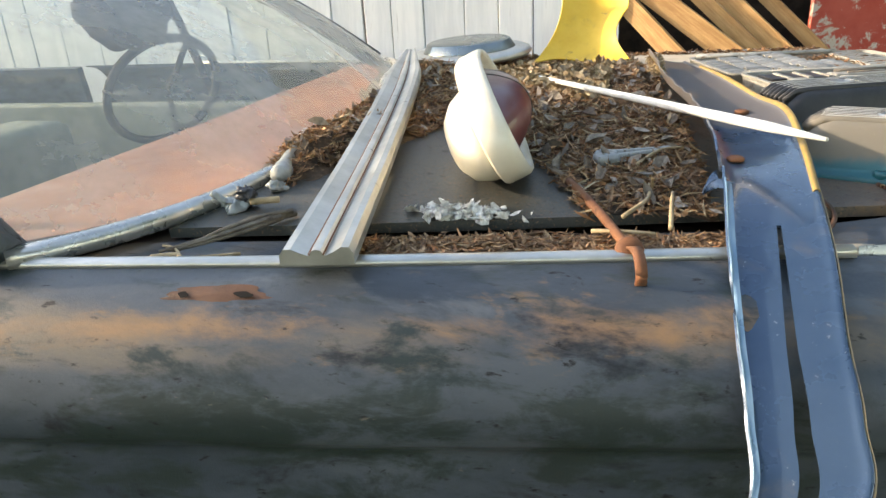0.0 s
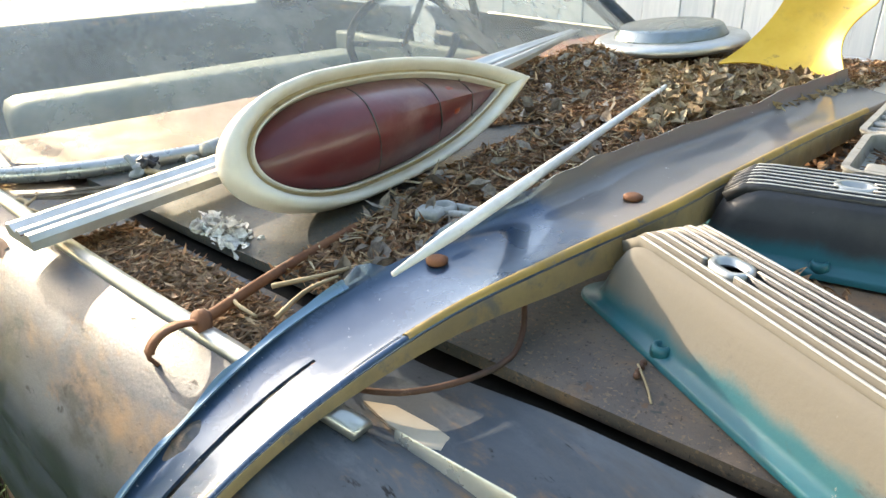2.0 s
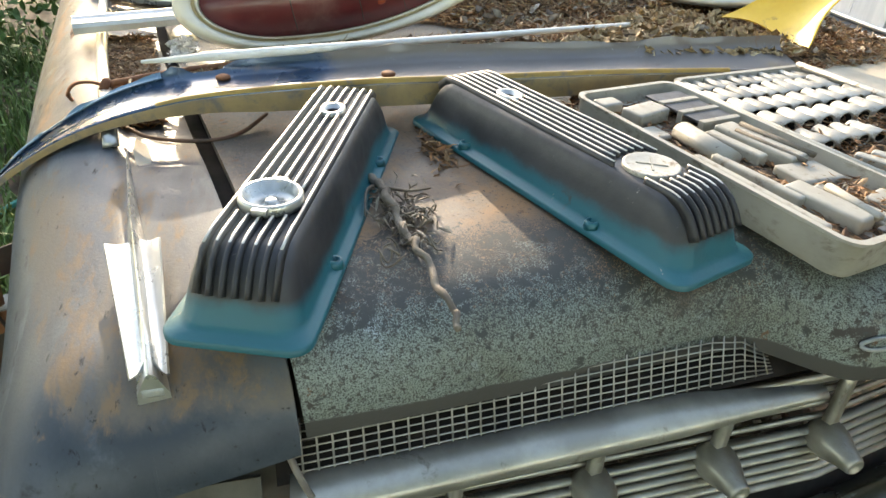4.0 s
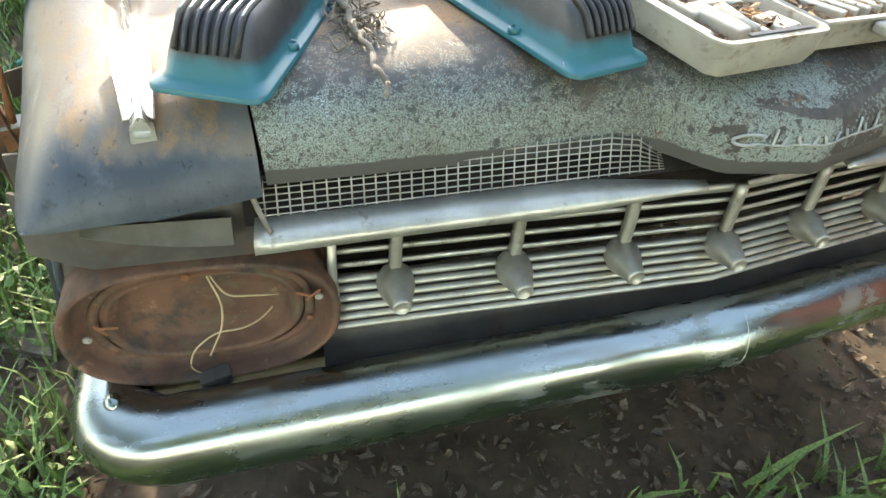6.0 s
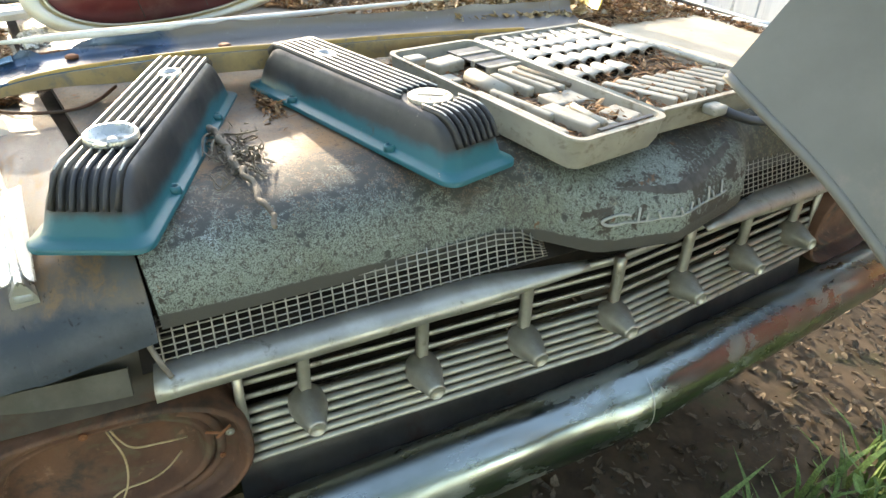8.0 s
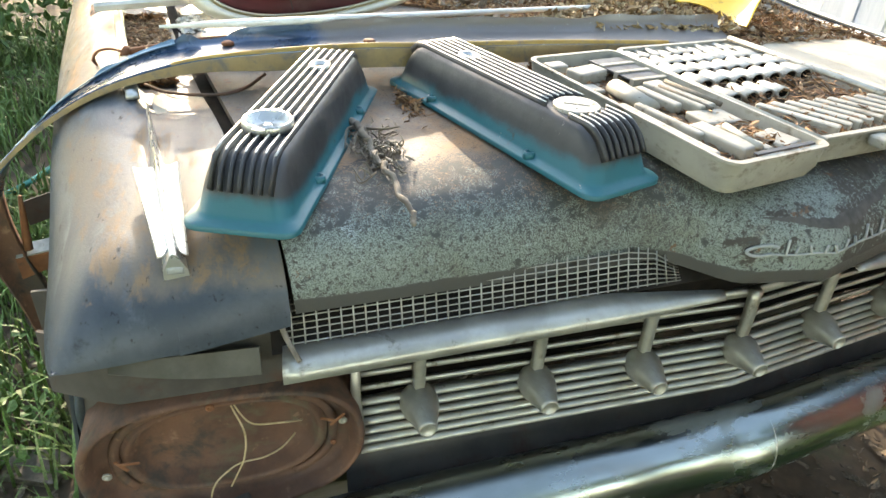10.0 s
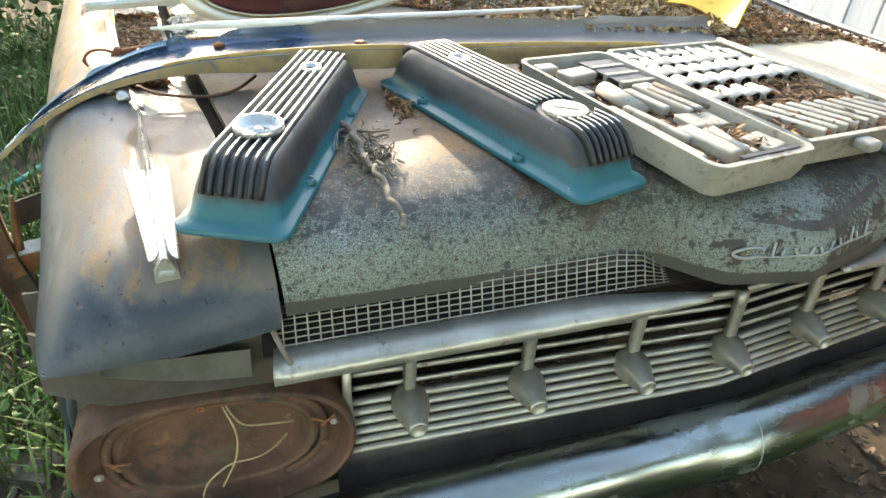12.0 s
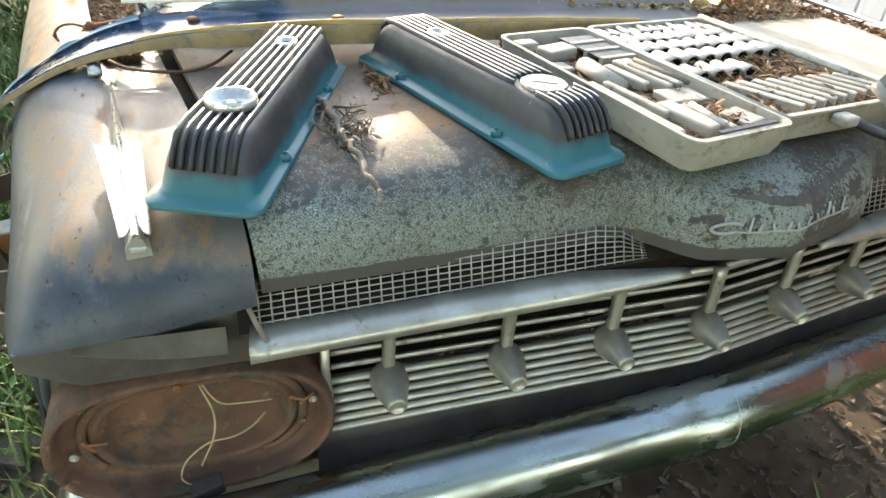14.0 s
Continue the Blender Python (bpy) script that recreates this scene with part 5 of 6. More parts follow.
    part("lower_bracket", grid_mesh("lower_bracket", lambda u, v: (-0.632 - 0.10 * v, -1.02 + 0.11 * u, 0.405 + 0.004 * u + 0.01 * v), 6, 5, 0.003), M["board"], bp, "pale bent foot")
    part("back_channel", grid_mesh("back_channel", lambda u, v: (-0.66 - 0.05 * u, -1.0 + 0.12 * u, 0.69 - 0.05 * v + 0.02 * u), 6, 5, 0.004), M["front"], bp)
    tube("tab", [(-0.612, -0.985, 0.725), (-0.612, -0.990, 0.68), (-0.614, -0.998, 0.615)], 0.007, M["rusty"], bp, "", 10, 6, (0.5, 1.2))
    tube("tab", [(-0.622, -0.975, 0.53), (-0.624, -0.970, 0.48), (-0.628, -0.962, 0.42)], 0.010, M["rusty"], bp, "", 10, 6, (0.7, 1.2))
    return bp


blue_panel()

# ornament on the fender
def ornament():
    orn = thing("fender_ornament", "bright metal winged fender ornament", "ornament")
    secs = [(-0.388, -0.719, 0.003, 0.969, 0.945), (-0.30, -0.706, 0.005, 0.974, 0.940), (-0.215, -0.694, 0.0075, 0.980, 0.938), (-0.170, -0.687, 0.0085, 0.980, 0.936), (-0.09, -0.675, 0.0095, 0.968, 0.930), (-0.006, -0.663, 0.0125, 0.952, 0.922)]
    S = smooth_line(secs, 24)
    shape = [(-1.0, 0.0), (-0.95, 0.35), (-0.22, 0.96), (0.0, 1.0), (0.22, 0.96), (0.95, 0.35), (1.0, 0.0)]
    verts = [(x, y + w * p, lo + (hi - lo) * q) for x, y, w, hi, lo in S for p, q in shape]
    faces = [(i * 7 + k, i * 7 + k + 1, i * 7 + k + 8, i * 7 + k + 7) for i in range(23) for k in range(6)]
    faces += [tuple(range(7)), tuple(range(23 * 7 + 6, 23 * 7 - 1, -1))]
    edge_split(part("spine", mesh_from("spine", verts, faces), M["polish"], orn), 40)
    for s, q in ((-1, ((-0.180, -0.7150, 0.967), (-0.184, -0.690, 0.965), (-0.020, -0.668, 0.953), (-0.005, -0.6765, 0.951))), (1, ((-0.168, -0.6650, 0.976), (-0.184, -0.686, 0.967), (-0.020, -0.660, 0.953), (-0.005, -0.6500, 0.951)))):
        p = [Vector(x) for x in q]
        part("wing", grid_mesh("wing", lambda u, v, p=p: tuple(p[0].lerp(p[3], u).lerp(p[1].lerp(p[2], u), v) + Vector((0, 0, -0.003 * math.sin(math.pi * v)))), 8, 6, -0.002 * s), M["polish"], orn)
    part("nose_block", box_bm(0.010, 0.018, 0.010, 0.004, (-0.010, -0.6632, 0.933), 3), M["alloy"], orn, smooth=True)
    return orn


ornament()

# wheel trim ring with bright centre
hc = thing("wheel_cover", "bright metal wheel cover lying on the litter", "wheel cover", pose(-0.975, 0.46, 1.020, 3, -2, 0))
part("rim", lathe_mesh("rim", [(0.10, 0.0), (0.158, 0.002), (0.165, 0.010), (0.160, 0.018), (0.150, 0.022), (0.13, 0.024), (0.115, 0.022), (0.111, 0.030)], 48), M["alu"], hc)
part("dome", lathe_mesh("dome", [(0.122, 0.022), (0.119, 0.026), (0.110, 0.042), (0.104, 0.045), (0.05, 0.046), (0.0, 0.046)], 48), M["chrome"], hc)

# yellow curved sheet
def yellow_at(u, v):
    """A bowed sheet: u runs up it, v across; its foot flares to one side, and the other edge is notched."""
    foot = (1 - u) ** 2.2
    x0, x1 = -0.735 - 0.062 * foot, -0.572 - 0.030 * math.sin(math.pi * min(1.0, u * 1.25)) + 0.006 * foot
    bow = 1 - (2 * v - 1) ** 2
    return (x0 + (x1 - x0) * v, 0.372 + 0.105 * u ** 0.8 + 0.030 * bow - 0.020 * foot * (1 - v), 1.012 + 0.146 * u - 0.010 * bow * u + 0.006 * math.sin(v * 7) * (1 - u))


scoop = thing("yellow_scoop", "curved bright yellow painted sheet-metal scrap", "sheet metal")
part("sheet", grid_mesh("sheet", yellow_at, 24, 30, 0.003), M["yellow"], scoop)
part("rolled_edge", sweep_mesh("rolled_edge", [yellow_at(1.0, v) for v in np.linspace(0, 1, 24)], ring(0.004, 8), up=(0, 1, 0)), M["yellow"], scoop, "rolled yellow top edge")
for v in (0.03, 0.93):
    part("tab", grid_mesh("tab", lambda a, b, v=v: tuple(Vector(yellow_at(1.0, v + 0.05 * b)) + Vector((0, -0.010 * a, 0.016 * a))), 4, 4, 0.003), M["yellow"], scoop)

# rusty rod with eyelet
rod = thing("rusty_rod", "rusty rod with a rubber grommet and ring", "rod")
tube("shaft", [(-0.66, -0.575, 0.985), (-0.625, -0.68, 0.984), (-0.597, -0.765, 0.978)], 0.005, M["rusty"], rod)
part("grommet", lathe_mesh("grommet", [(0.005, -0.006), (0.012, -0.005), (0.0135, 0.0), (0.012, 0.005), (0.005, 0.006)], 20), M["rusty"], rod, m=Matrix.Translation((-0.595, -0.769, 0.976)) @ Matrix.Rotation(radians(65), 4, "X"))
part("strap", sweep_mesh("strap", smooth_line([(-0.594, -0.770, 0.979), (-0.591, -0.786, 0.985), (-0.588, -0.803, 0.984), (-0.586, -0.814, 0.974), (-0.586, -0.812, 0.962), (-0.588, -0.801, 0.956), (-0.591, -0.790, 0.960)], 26), [(-0.005, -0.0015), (0.005, -0.0015), (0.005, 0.0015), (-0.005, 0.0015)]), M["rusty"], rod, "flat bent rusty strap")

# grey sheet leaning at the far front corner
def sheet_at(u, v):
    p = smooth_line([(0.138, 0.0, 1.131), (0.2955, 0.0425, 1.036), (0.47, 0.10, 0.86), (0.62, 0.15, 0.50), (0.68, 0.17, 0.0)], 41)[int(round(u * 40))]
    return (p[0] + 0.13 * v + 0.05 * v * v, p[1] + 0.17 * v + 0.05 * math.sin(3 * v), p[2] + (0.55 * v + 0.02 * math.sin(3 * v)) * (1 - u) + 0.05 * v * u * (1 - u))


gp = thing("grey_panel", "curved grey primer body panel standing before the nose", "car panel")
part("skin", grid_mesh("skin", sheet_at, 41, 16, 0.004), M["grey_sheet"], gp)
part("rolled_edge", sweep_mesh("rolled_edge", [sheet_at(u, 0.0) for u in np.linspace(0, 1, 41)], ring(0.005, 8), up=(0, 1, 0)), M["grey_sheet"], gp, "rolled panel edge")


# ---- litter ----
MAIN = [(-0.64, -0.675), (-0.66, -0.60), (-0.72, -0.45), (-0.76, -0.30), (-0.80, -0.12), (-0.88, -0.25), (-0.95, -0.40), (-1.02, -0.60), (-1.08, -0.52), (-1.06, -0.30), (-1.06, 0.0), (-1.10, 0.4), (-1.0, 0.70), (-0.56, 0.66), (-0.52, 0.3), (-0.50, -0.3), (-0.50, -0.66)]


def heap(x, y):
    """How deep the litter lies on the hood."""
    d = 0.007 + 0.030 * max(0, min(1, (-0.88 - x) / 0.14)) + 0.012 * max(0, min(1, (y - 0.05) / 0.3))
    return d * (0.35 if math.hypot(x + 0.972, y - 0.46) < 0.18 else 1) + 0.007 * noise.noise((x * 11, y * 11, 2))


def on_heap(rg):
    while True:
        x, y = rg.uniform(-1.10, -0.5), rg.uniform(-0.68, 0.72)
        e = 0.02 * noise.noise((x * 25, y * 25, 5))
        if in_poly(MAIN, x + e, y - e):
            f = sum(in_poly(MAIN, x + 0.03 * math.cos(q), y + 0.03 * math.sin(q)) for q in (0, 1.57, 3.14, 4.71)) / 4
            return x, y, crown(x, y) + 0.007 + max(0, heap(x, y)) * f * f + rg.uniform(0, 0.006)


def heap_at(u, v):
    x, y = -1.10 + 0.60 * u, -0.66 + 1.38 * v
    f = sum(in_poly(MAIN, x + 0.045 * r * math.cos(q), y + 0.045 * r * math.sin(q)) for q in np.linspace(0, 5.5, 8) for r in (0.5, 1)) / 16
    return (x, y, crown(x, y) + 0.004 + heap(x, y) * f * f - 0.03 * max(0, 0.55 - f))


litter = thing("leaf_litter", "brown dead leaves and shredded bark heaped on the hood", "leaf litter", kind="stuff")
tagged(part("mulch", grid_mesh("mulch", heap_at, 70, 150), M["mulch"], litter), kind="stuff")
tagged(part("leaves", flakes(19000, on_heap, 0.0115, 1, 0.38, 2.2), M["litter"], litter), kind="stuff")
tagged(part("needles", flakes(13000, on_heap, 0.024, 12, 0.25, 8.0), M["fibre"], litter), kind="stuff")
tagged(part("straws", flakes(1700, lambda rg: (lambda p: (p[0], p[1], p[2] + 0.004))(on_heap(rg)), 0.026, 14, 0.3, 9.0), M["pale_litter"], litter), kind="stuff")
tagged(part("flat_leaves", flakes(650, lambda rg: (lambda p: (p[0], p[1], p[2] + 0.004))(on_heap(rg)), 0.024, 13, 0.45, 1.8), M["grey_leaf"], litter), kind="stuff")
GUT = [(-0.90, -0.805), (-0.48, -0.750), (-0.48, -0.685), (-0.90, -0.735)]
tagged(part("gutter_litter", flakes(6000, poly_place(GUT, 0.961, 0.010), 0.016, 2, 0.14, 5.0), M["fibre"]), "brown debris in the gutter beside the hood", "leaf litter", kind="stuff")
# paler leaf colours here put the heap's sunlit patch into colour
PALE = [(-0.62, -0.05), (-0.60, 0.40), (-0.80, 0.45), (-0.90, 0.25), (-0.75, 0.05), (-0.66, -0.1)]
tagged(part("dry_leaves", flakes(1500, poly_place(PALE, 1.0, 0.02), 0.024, 3, 0.5, 1.8), M["pale_litter"]), "dry leaves coloured pale for the sunlit patch", "leaf litter", kind="stuff")
BACK = [(-0.47, -0.10), (-0.37, -0.20), (-0.36, 0.02), (-0.36, 0.24), (-0.44, 0.30), (-0.46, 0.1)]
tagged(part("loose_leaves", flakes(450, poly_place(BACK, 0.986, 0.008), 0.018, 4, 0.4, 2.0), M["litter"]), "scattered dead leaves behind the tool case", "leaf litter", kind="stuff")


def hood_point(y, s, lift=0.0):
    """A place on the rolled front of the hood: s runs from its flat (0) to its leading edge (1)."""
    v = 0.5 + 0.5 * y / hood_w(-0.17 + 0.17 * s)
    a, b, c = (Vector(hood_at(0.7 + 0.3 * q, w)) for q, w in ((s, v), (min(1, s + 0.01), v), (s, v + 0.01)))
    n = (b - a).cross(c - a).normalized()
    return a + n * (lift if n.z > 0 else -lift)


# raised chrome script on the nose, as plain strokes
script = thing("nose_script", "row of raised bright metal strokes on the nose", "badge")
loop = [hood_point(-0.088 + 0.019 * math.cos(q) + 0.004 * math.sin(q), 0.872 - 0.024 * math.sin(q), 0.002) for q in np.linspace(0.5, 5.6, 28)]
part("stroke", sweep_mesh("stroke", loop, ring(0.0021, 6), up=(0.5, 0, 1)), M["alloy"], script)
base = [hood_point(y, 0.893 + 0.003 * math.sin(y * 90), 0.0018) for y in np.linspace(-0.085, 0.108, 40)]
part("stroke", sweep_mesh("stroke", base, ring(0.0015, 6), up=(0.5, 0, 1)), M["alloy"], script)
for y, h, w in ((-0.060, 0.07, 0.004), (-0.048, 0.04, 0.004), (-0.028, 0.04, -0.003), (-0.012, 0.04, 0.005), (0.004, 0.04, -0.004), (0.022, 0.04, 0.004), (0.042, 0.04, -0.003), (0.062, 0.075, 0.004), (0.076, 0.04, -0.003), (0.094, 0.07, 0.004)):
    pts = [hood_point(y + w * q, 0.892 - h * q, 0.002) for q in np.linspace(0, 1, 7)]
    part("stroke", sweep_mesh("stroke", pts, ring(0.0019, 6), up=(0.5, 0, 1)), M["alloy"], script)
# bare scars where a winged badge sat
def scar_at(u, v):
    y = -0.085 + 0.225 * u
    mid = 0.745 - 0.12 * abs(u - 0.48) ** 1.3 - (0.16 * max(0, u - 0.55))
    w = 0.072 * (min(1, u / 0.45) ** 0.9 * (1 - 0.35 * max(0, (u - 0.6) / 0.4))) + 0.004
    w *= 1 + 0.5 * noise.noise((u * 9, v * 3, 4)) + 0.5 * noise.noise((u * 31, v * 3, 6))
    return tuple(hood_point(y, mid + w * (v - 0.4), 0.0008))


def blot_at(u, v, y0=0.105, s0=0.50, ry=0.022, rs=0.070, seed=2.0):
    a = 2 * math.pi * u
    r = v * (1 + 0.5 * noise.noise((math.cos(a) * 1.5, math.sin(a) * 1.5, seed)) + 0.35 * noise.noise((math.cos(a) * 5, math.sin(a) * 5, seed)))
    return tuple(hood_point(y0 + ry * r * math.cos(a), s0 + rs * r * math.sin(a), 0.0010))


part("badge_scar", grid_mesh("badge_scar", blot_at, 48, 5), M["scar"], script, "dark bare patch where a badge was")
part("badge_scar", grid_mesh("badge_scar", lambda u, v: blot_at(u, v, 0.172, 0.55, 0.018, 0.055, 5.0), 48, 5), M["scar"], script, "dark bare patch where a badge was")
part("badge_scar", grid_mesh("badge_scar", scar_at, 90, 5), M["scar"], script, "dark bare patch where a badge was")

set_askew(script)

# twig with dry moss on the hood
twig = thing("twig", "grey broken twig tangled with dry moss", "twig")
rt = random.Random(17)
path = smooth_line([(-0.235, -0.455, 0.988), (-0.20, -0.449, 0.993), (-0.16, -0.446, 0.993), (-0.123, -0.444, 0.991), (-0.085, -0.438, 0.989), (-0.045, -0.435, 0.986), (-0.005, -0.429, 0.981), (0.012, -0.428, 0.977)], 22)
path = [tuple(c + rt.gauss(0, 0.0017) for c in q) for q in path]
part("stem", sweep_mesh("stem", smooth_line(path, 66), ring(0.0044, 7), scale=[(1.15 - 0.5 * k / 65) * rt.uniform(0.8, 1.15) for k in range(66)]), M["bark"], twig)
tube("fork", [(-0.20, -0.443, 0.993), (-0.18, -0.425, 0.999), (-0.175, -0.405, 1.003)], 0.0020, M["bark"], twig, "", 12, 6, (1, 0.5))
tube("fork", [(-0.22, -0.448, 0.988), (-0.20, -0.466, 0.992), (-0.16, -0.474, 0.985)], 0.0020, M["bark"], twig, "", 12, 6, (1, 0.5))
tagged(part("moss", flakes(130, lambda rg: (rg.normal(-0.160, 0.030), rg.normal(-0.436, 0.016), 0.983 + abs(rg.normal(0, 0.006))), 0.012, 8, 0.5, 4.0), M["grey_leaf"], twig), kind="stuff")
rq = random.Random(3)
for k in range(30):
    cx, cy = rq.gauss(-0.150, 0.032), rq.gauss(-0.432, 0.015)
    a0, r = rq.uniform(0, 6.3), rq.uniform(0.005, 0.012)
    pts = [(cx + r * math.cos(a0 + q), cy + r * math.sin(a0 + q), 0.986 + 0.006 * math.sin(q * 1.7 + k)) for q in np.linspace(0, 4, 9)]
    tube("tendril", pts, 0.0010, M["bark"], twig, "", 14, 5)
tagged(part("dry_stem", flakes(160, lambda rg: (rg.normal(-0.31, 0.03), rg.normal(-0.365, 0.008), 0.980 + abs(rg.normal(0, 0.004))), 0.018, 9, 0.4, 4.0), M["litter"]), "small clump of dry stems beside a valve cover", "debris", kind="stuff")

# chalky rag on the bare hood
rr = random.Random(12)
spots = []
for k in range(330):
    q, w = rr.gauss(0, 0.55), rr.gauss(0, 0.55)
    spots.append((-0.775 + 0.034 * q, -0.672 + 0.016 * w + 0.006 * q, 0.9745 + 0.003 * max(0, 1 - q * q - w * w), rr.uniform(0.0012, 0.0042)))
residue = thing("white_residue", "crumbled chalky white residue on the hood", "residue", kind="stuff")
tagged(part("crumbs", lumps(spots[:110], 5, 0.55, 0.8), M["white"], residue), kind="stuff")
tagged(part("flakes", flakes(420, lambda rg: (rg.normal(-0.775, 0.019), rg.normal(-0.676, 0.0085), 0.9745 + abs(rg.normal(0.002, 0.0035))), 0.0125, 77, 0.55, 1.4), M["rag"], residue), kind="stuff")

# corroded casting in the litter
cl = thing("linkage_arm", "corroded grey metal linkage arm in the litter", "linkage", pose(-0.618, -0.487, 0.988, 0, 0, 28))
part("hub", lathe_mesh("hub", [(0.008, 0), (0.0145, 0.001), (0.015, 0.009), (0.013, 0.012), (0.008, 0.012), (0.007, 0.006)], 22), M["alloy"], cl)
for s in (-1, 1):
    part("arm", sweep_mesh("arm", smooth_line([(0.010, s * 0.010, 0.006), (0.04, s * 0.008, 0.005), (0.085, s * 0.0035, 0.004)], 10), [(-0.004, -0.004), (0.004, -0.004), (0.0035, 0.004), (-0.0035, 0.004)]), M["alloy"], cl)
part("web", box_bm(0.070, 0.016, 0.003, 0.001, (0.045, 0.0, 0.004), 1), M["alloy"], cl, smooth=True)
part("boss", box_bm(0.030, 0.022, 0.014, 0.006, (-0.008, -0.016, 0.006)), M["alloy"], cl, smooth=True)
part("eye", lathe_mesh("eye", [(0.004, 0), (0.008, 0.001), (0.008, 0.007), (0.004, 0.008)], 16), M["alloy"], cl, m=Matrix.Translation((0.09, 0, 0.001)))

# wiper spindle and arm, dead root
wp = thing("wiper", "bent corroded windscreen wiper arm", "wiper")
tube("arm", [(-1.030, -0.590, 0.990), (-1.050, -0.50, 1.0), (-1.078, -0.385, 1.006)], 0.0085, M["alloy"], wp, "", 20, 8, (1.35, 0.6))
tube("ferrule", [(-1.031, -0.585, 0.990), (-1.036, -0.562, 0.992)], 0.0130, M["alloy"], wp, "", 6, 12)
part("knuckle", lumps([(-1.028, -0.608, 0.982, 0.008), (-1.024, -0.600, 0.978, 0.007)], 7, 0.9, 0.8, 3), M["alloy"], wp, "corroded foot", smooth=True)
sp = thing("wiper_spindle", "corroded wiper spindle with cracked rubber", "spindle", pose(-1.045, -0.672, 0.966))
part("base", lumps([(0.0, 0.0, 0.010, 0.013), (0.010, 0.008, 0.016, 0.010), (-0.008, -0.004, 0.014, 0.008)], 3, 0.8, 0.9, 3), M["alloy"], sp, smooth=True)
part("rubber", lumps([(0.010, 0.004, 0.026, 0.010), (0.004, 0.014, 0.024, 0.008)], 8, 0.8, 1.0, 3), M["black_paint"], sp, "cracked black rubber", smooth=True)
tube("pin", [(0.016, 0.0, 0.016), (0.048, 0.012, 0.016)], 0.0042, M["straw"], sp, "", 6, 8)
tube("lug", [(-0.012, -0.006, 0.016), (-0.026, -0.012, 0.030)], 0.0045, M["alloy"], sp, "", 6, 8)
root = thing("dead_root", "grey splintered piece of wood", "wood")
rr = random.Random(21)
for k in range(9):
    o = Vector((rr.gauss(0, 0.005), rr.gauss(0, 0.004), rr.uniform(-0.002, 0.006)))
    e = rr.uniform(-0.02, 0.015)
    pts = [Vector(p) + o * f for p, f in (((-1.04 + e, -0.80 + e, 0.974), 0.5), ((-1.01, -0.765, 0.977), 1.0), ((-0.985, -0.725, 0.978), 1.1), ((-0.97 + e * 0.5, -0.70 + e * 0.5, 0.977), 0.6))]
    tube("splinter", pts, rr.uniform(0.0022, 0.0042), M["bark"], root, "", 14, 5, (0.5, 1.0))
bt = thing("bent_twig", "thin pale twig by the trim", "twig")
tube("stem", [(-1.06, -0.825, 0.972), (-1.035, -0.818, 0.973), (-1.02, -0.824, 0.972), (-0.97, -0.808, 0.973)], 0.0026, M["straw"], bt, "", 18, 6, (1.2, 0.7))
tube("fork", [(-1.03, -0.820, 0.973), (-1.045, -0.806, 0.975), (-1.06, -0.803, 0.976)], 0.0017, M["straw"], bt, "", 10, 5)
for k, pts in enumerate([[(-0.60, -0.70, 0.985), (-0.575, -0.66, 0.992), (-0.57, -0.60, 0.990)], [(-0.555, -0.72, 0.980), (-0.553, -0.69, 0.996), (-0.55, -0.66, 1.0)], [(-0.63, -0.72, 0.976), (-0.60, -0.735, 0.982), (-0.57, -0.73, 0.979)], [(-0.58, -0.52, 0.992), (-0.55, -0.47, 0.998), (-0.52, -0.46, 1.0)]]):
    tagged(tube("stem_bit", pts, 0.0025, M["straw"], None, "", 14, 6, (1, 0.6)), "short pale dry stem in the debris", "twig", "dry stems")
tagged(tube("hose_bit", [(-0.43, -0.555, 0.990), (-0.405, -0.582, 0.980), (-0.389, -0.613, 0.976), (-0.392, -0.655, 0.975), (-0.412, -0.697, 0.974), (-0.45, -0.725, 0.972)], 0.0024, M["pan"], None, "", 26, 6), "thin brown tube curling from under the panel", "tube")
bs = thing("berry_stem", "dried red berries on a thin stalk", "berries")
tube("stalk", [(-0.318, -0.553, 0.980), (-0.300, -0.568, 0.979), (-0.288, -0.579, 0.976)], 0.0009, M["straw"], bs, "", 10, 5)
for k in range(4):
    part("berry", lathe_mesh("berry", [(0.001, 0), (0.0026, 0.0015), (0.0026, 0.0035), (0.001, 0.005)], 8), M["pan"], bs, m=pose(-0.318 + 0.002 * k, -0.546 - 0.0055 * k, 0.9755))

# splintered wood near the ornament
SLIVERS = {"a": pose(-0.435, -0.712, 0.960, 3, 2, 14), "b": pose(-0.412, -0.760, 0.957, -4, 3, 95) @ Matrix.Scale(0.62, 4)}
for name, out in (("a", [(0.0, -0.002), (0.030, -0.010), (0.066, -0.012), (0.100, -0.001), (0.060, 0.006), (0.022, 0.007)]), ("b", [(0.0, 0.0), (0.018, -0.008), (0.046, -0.010), (0.052, 0.004), (0.030, 0.004)])):
    bm = bmesh.new()
    f = bm.faces.new([bm.verts.new((x, y, 0.0)) for x, y in out])
    r = bmesh.ops.extrude_face_region(bm, geom=[f])
    bmesh.ops.translate(bm, verts=[g for g in r["geom"] if isinstance(g, bmesh.types.BMVert)], vec=(0, 0, 0.003))
    tagged(part("wood_sliver", bm, M["board"], m=SLIVERS[name]), "pale splintered sliver of wood", "wood", "slivers")

tagged(part("trim_strip", sweep_mesh("trim_strip", [(-0.86, 0.665, 0.982), (-0.45, 0.745, 0.982), (-0.10, 0.815, 0.978)], [(-0.007, 0), (-0.006, 0.007), (0.006, 0.007), (0.007, 0)]), M["white"]), "thin white strip beyond the tan board", "trim strip")
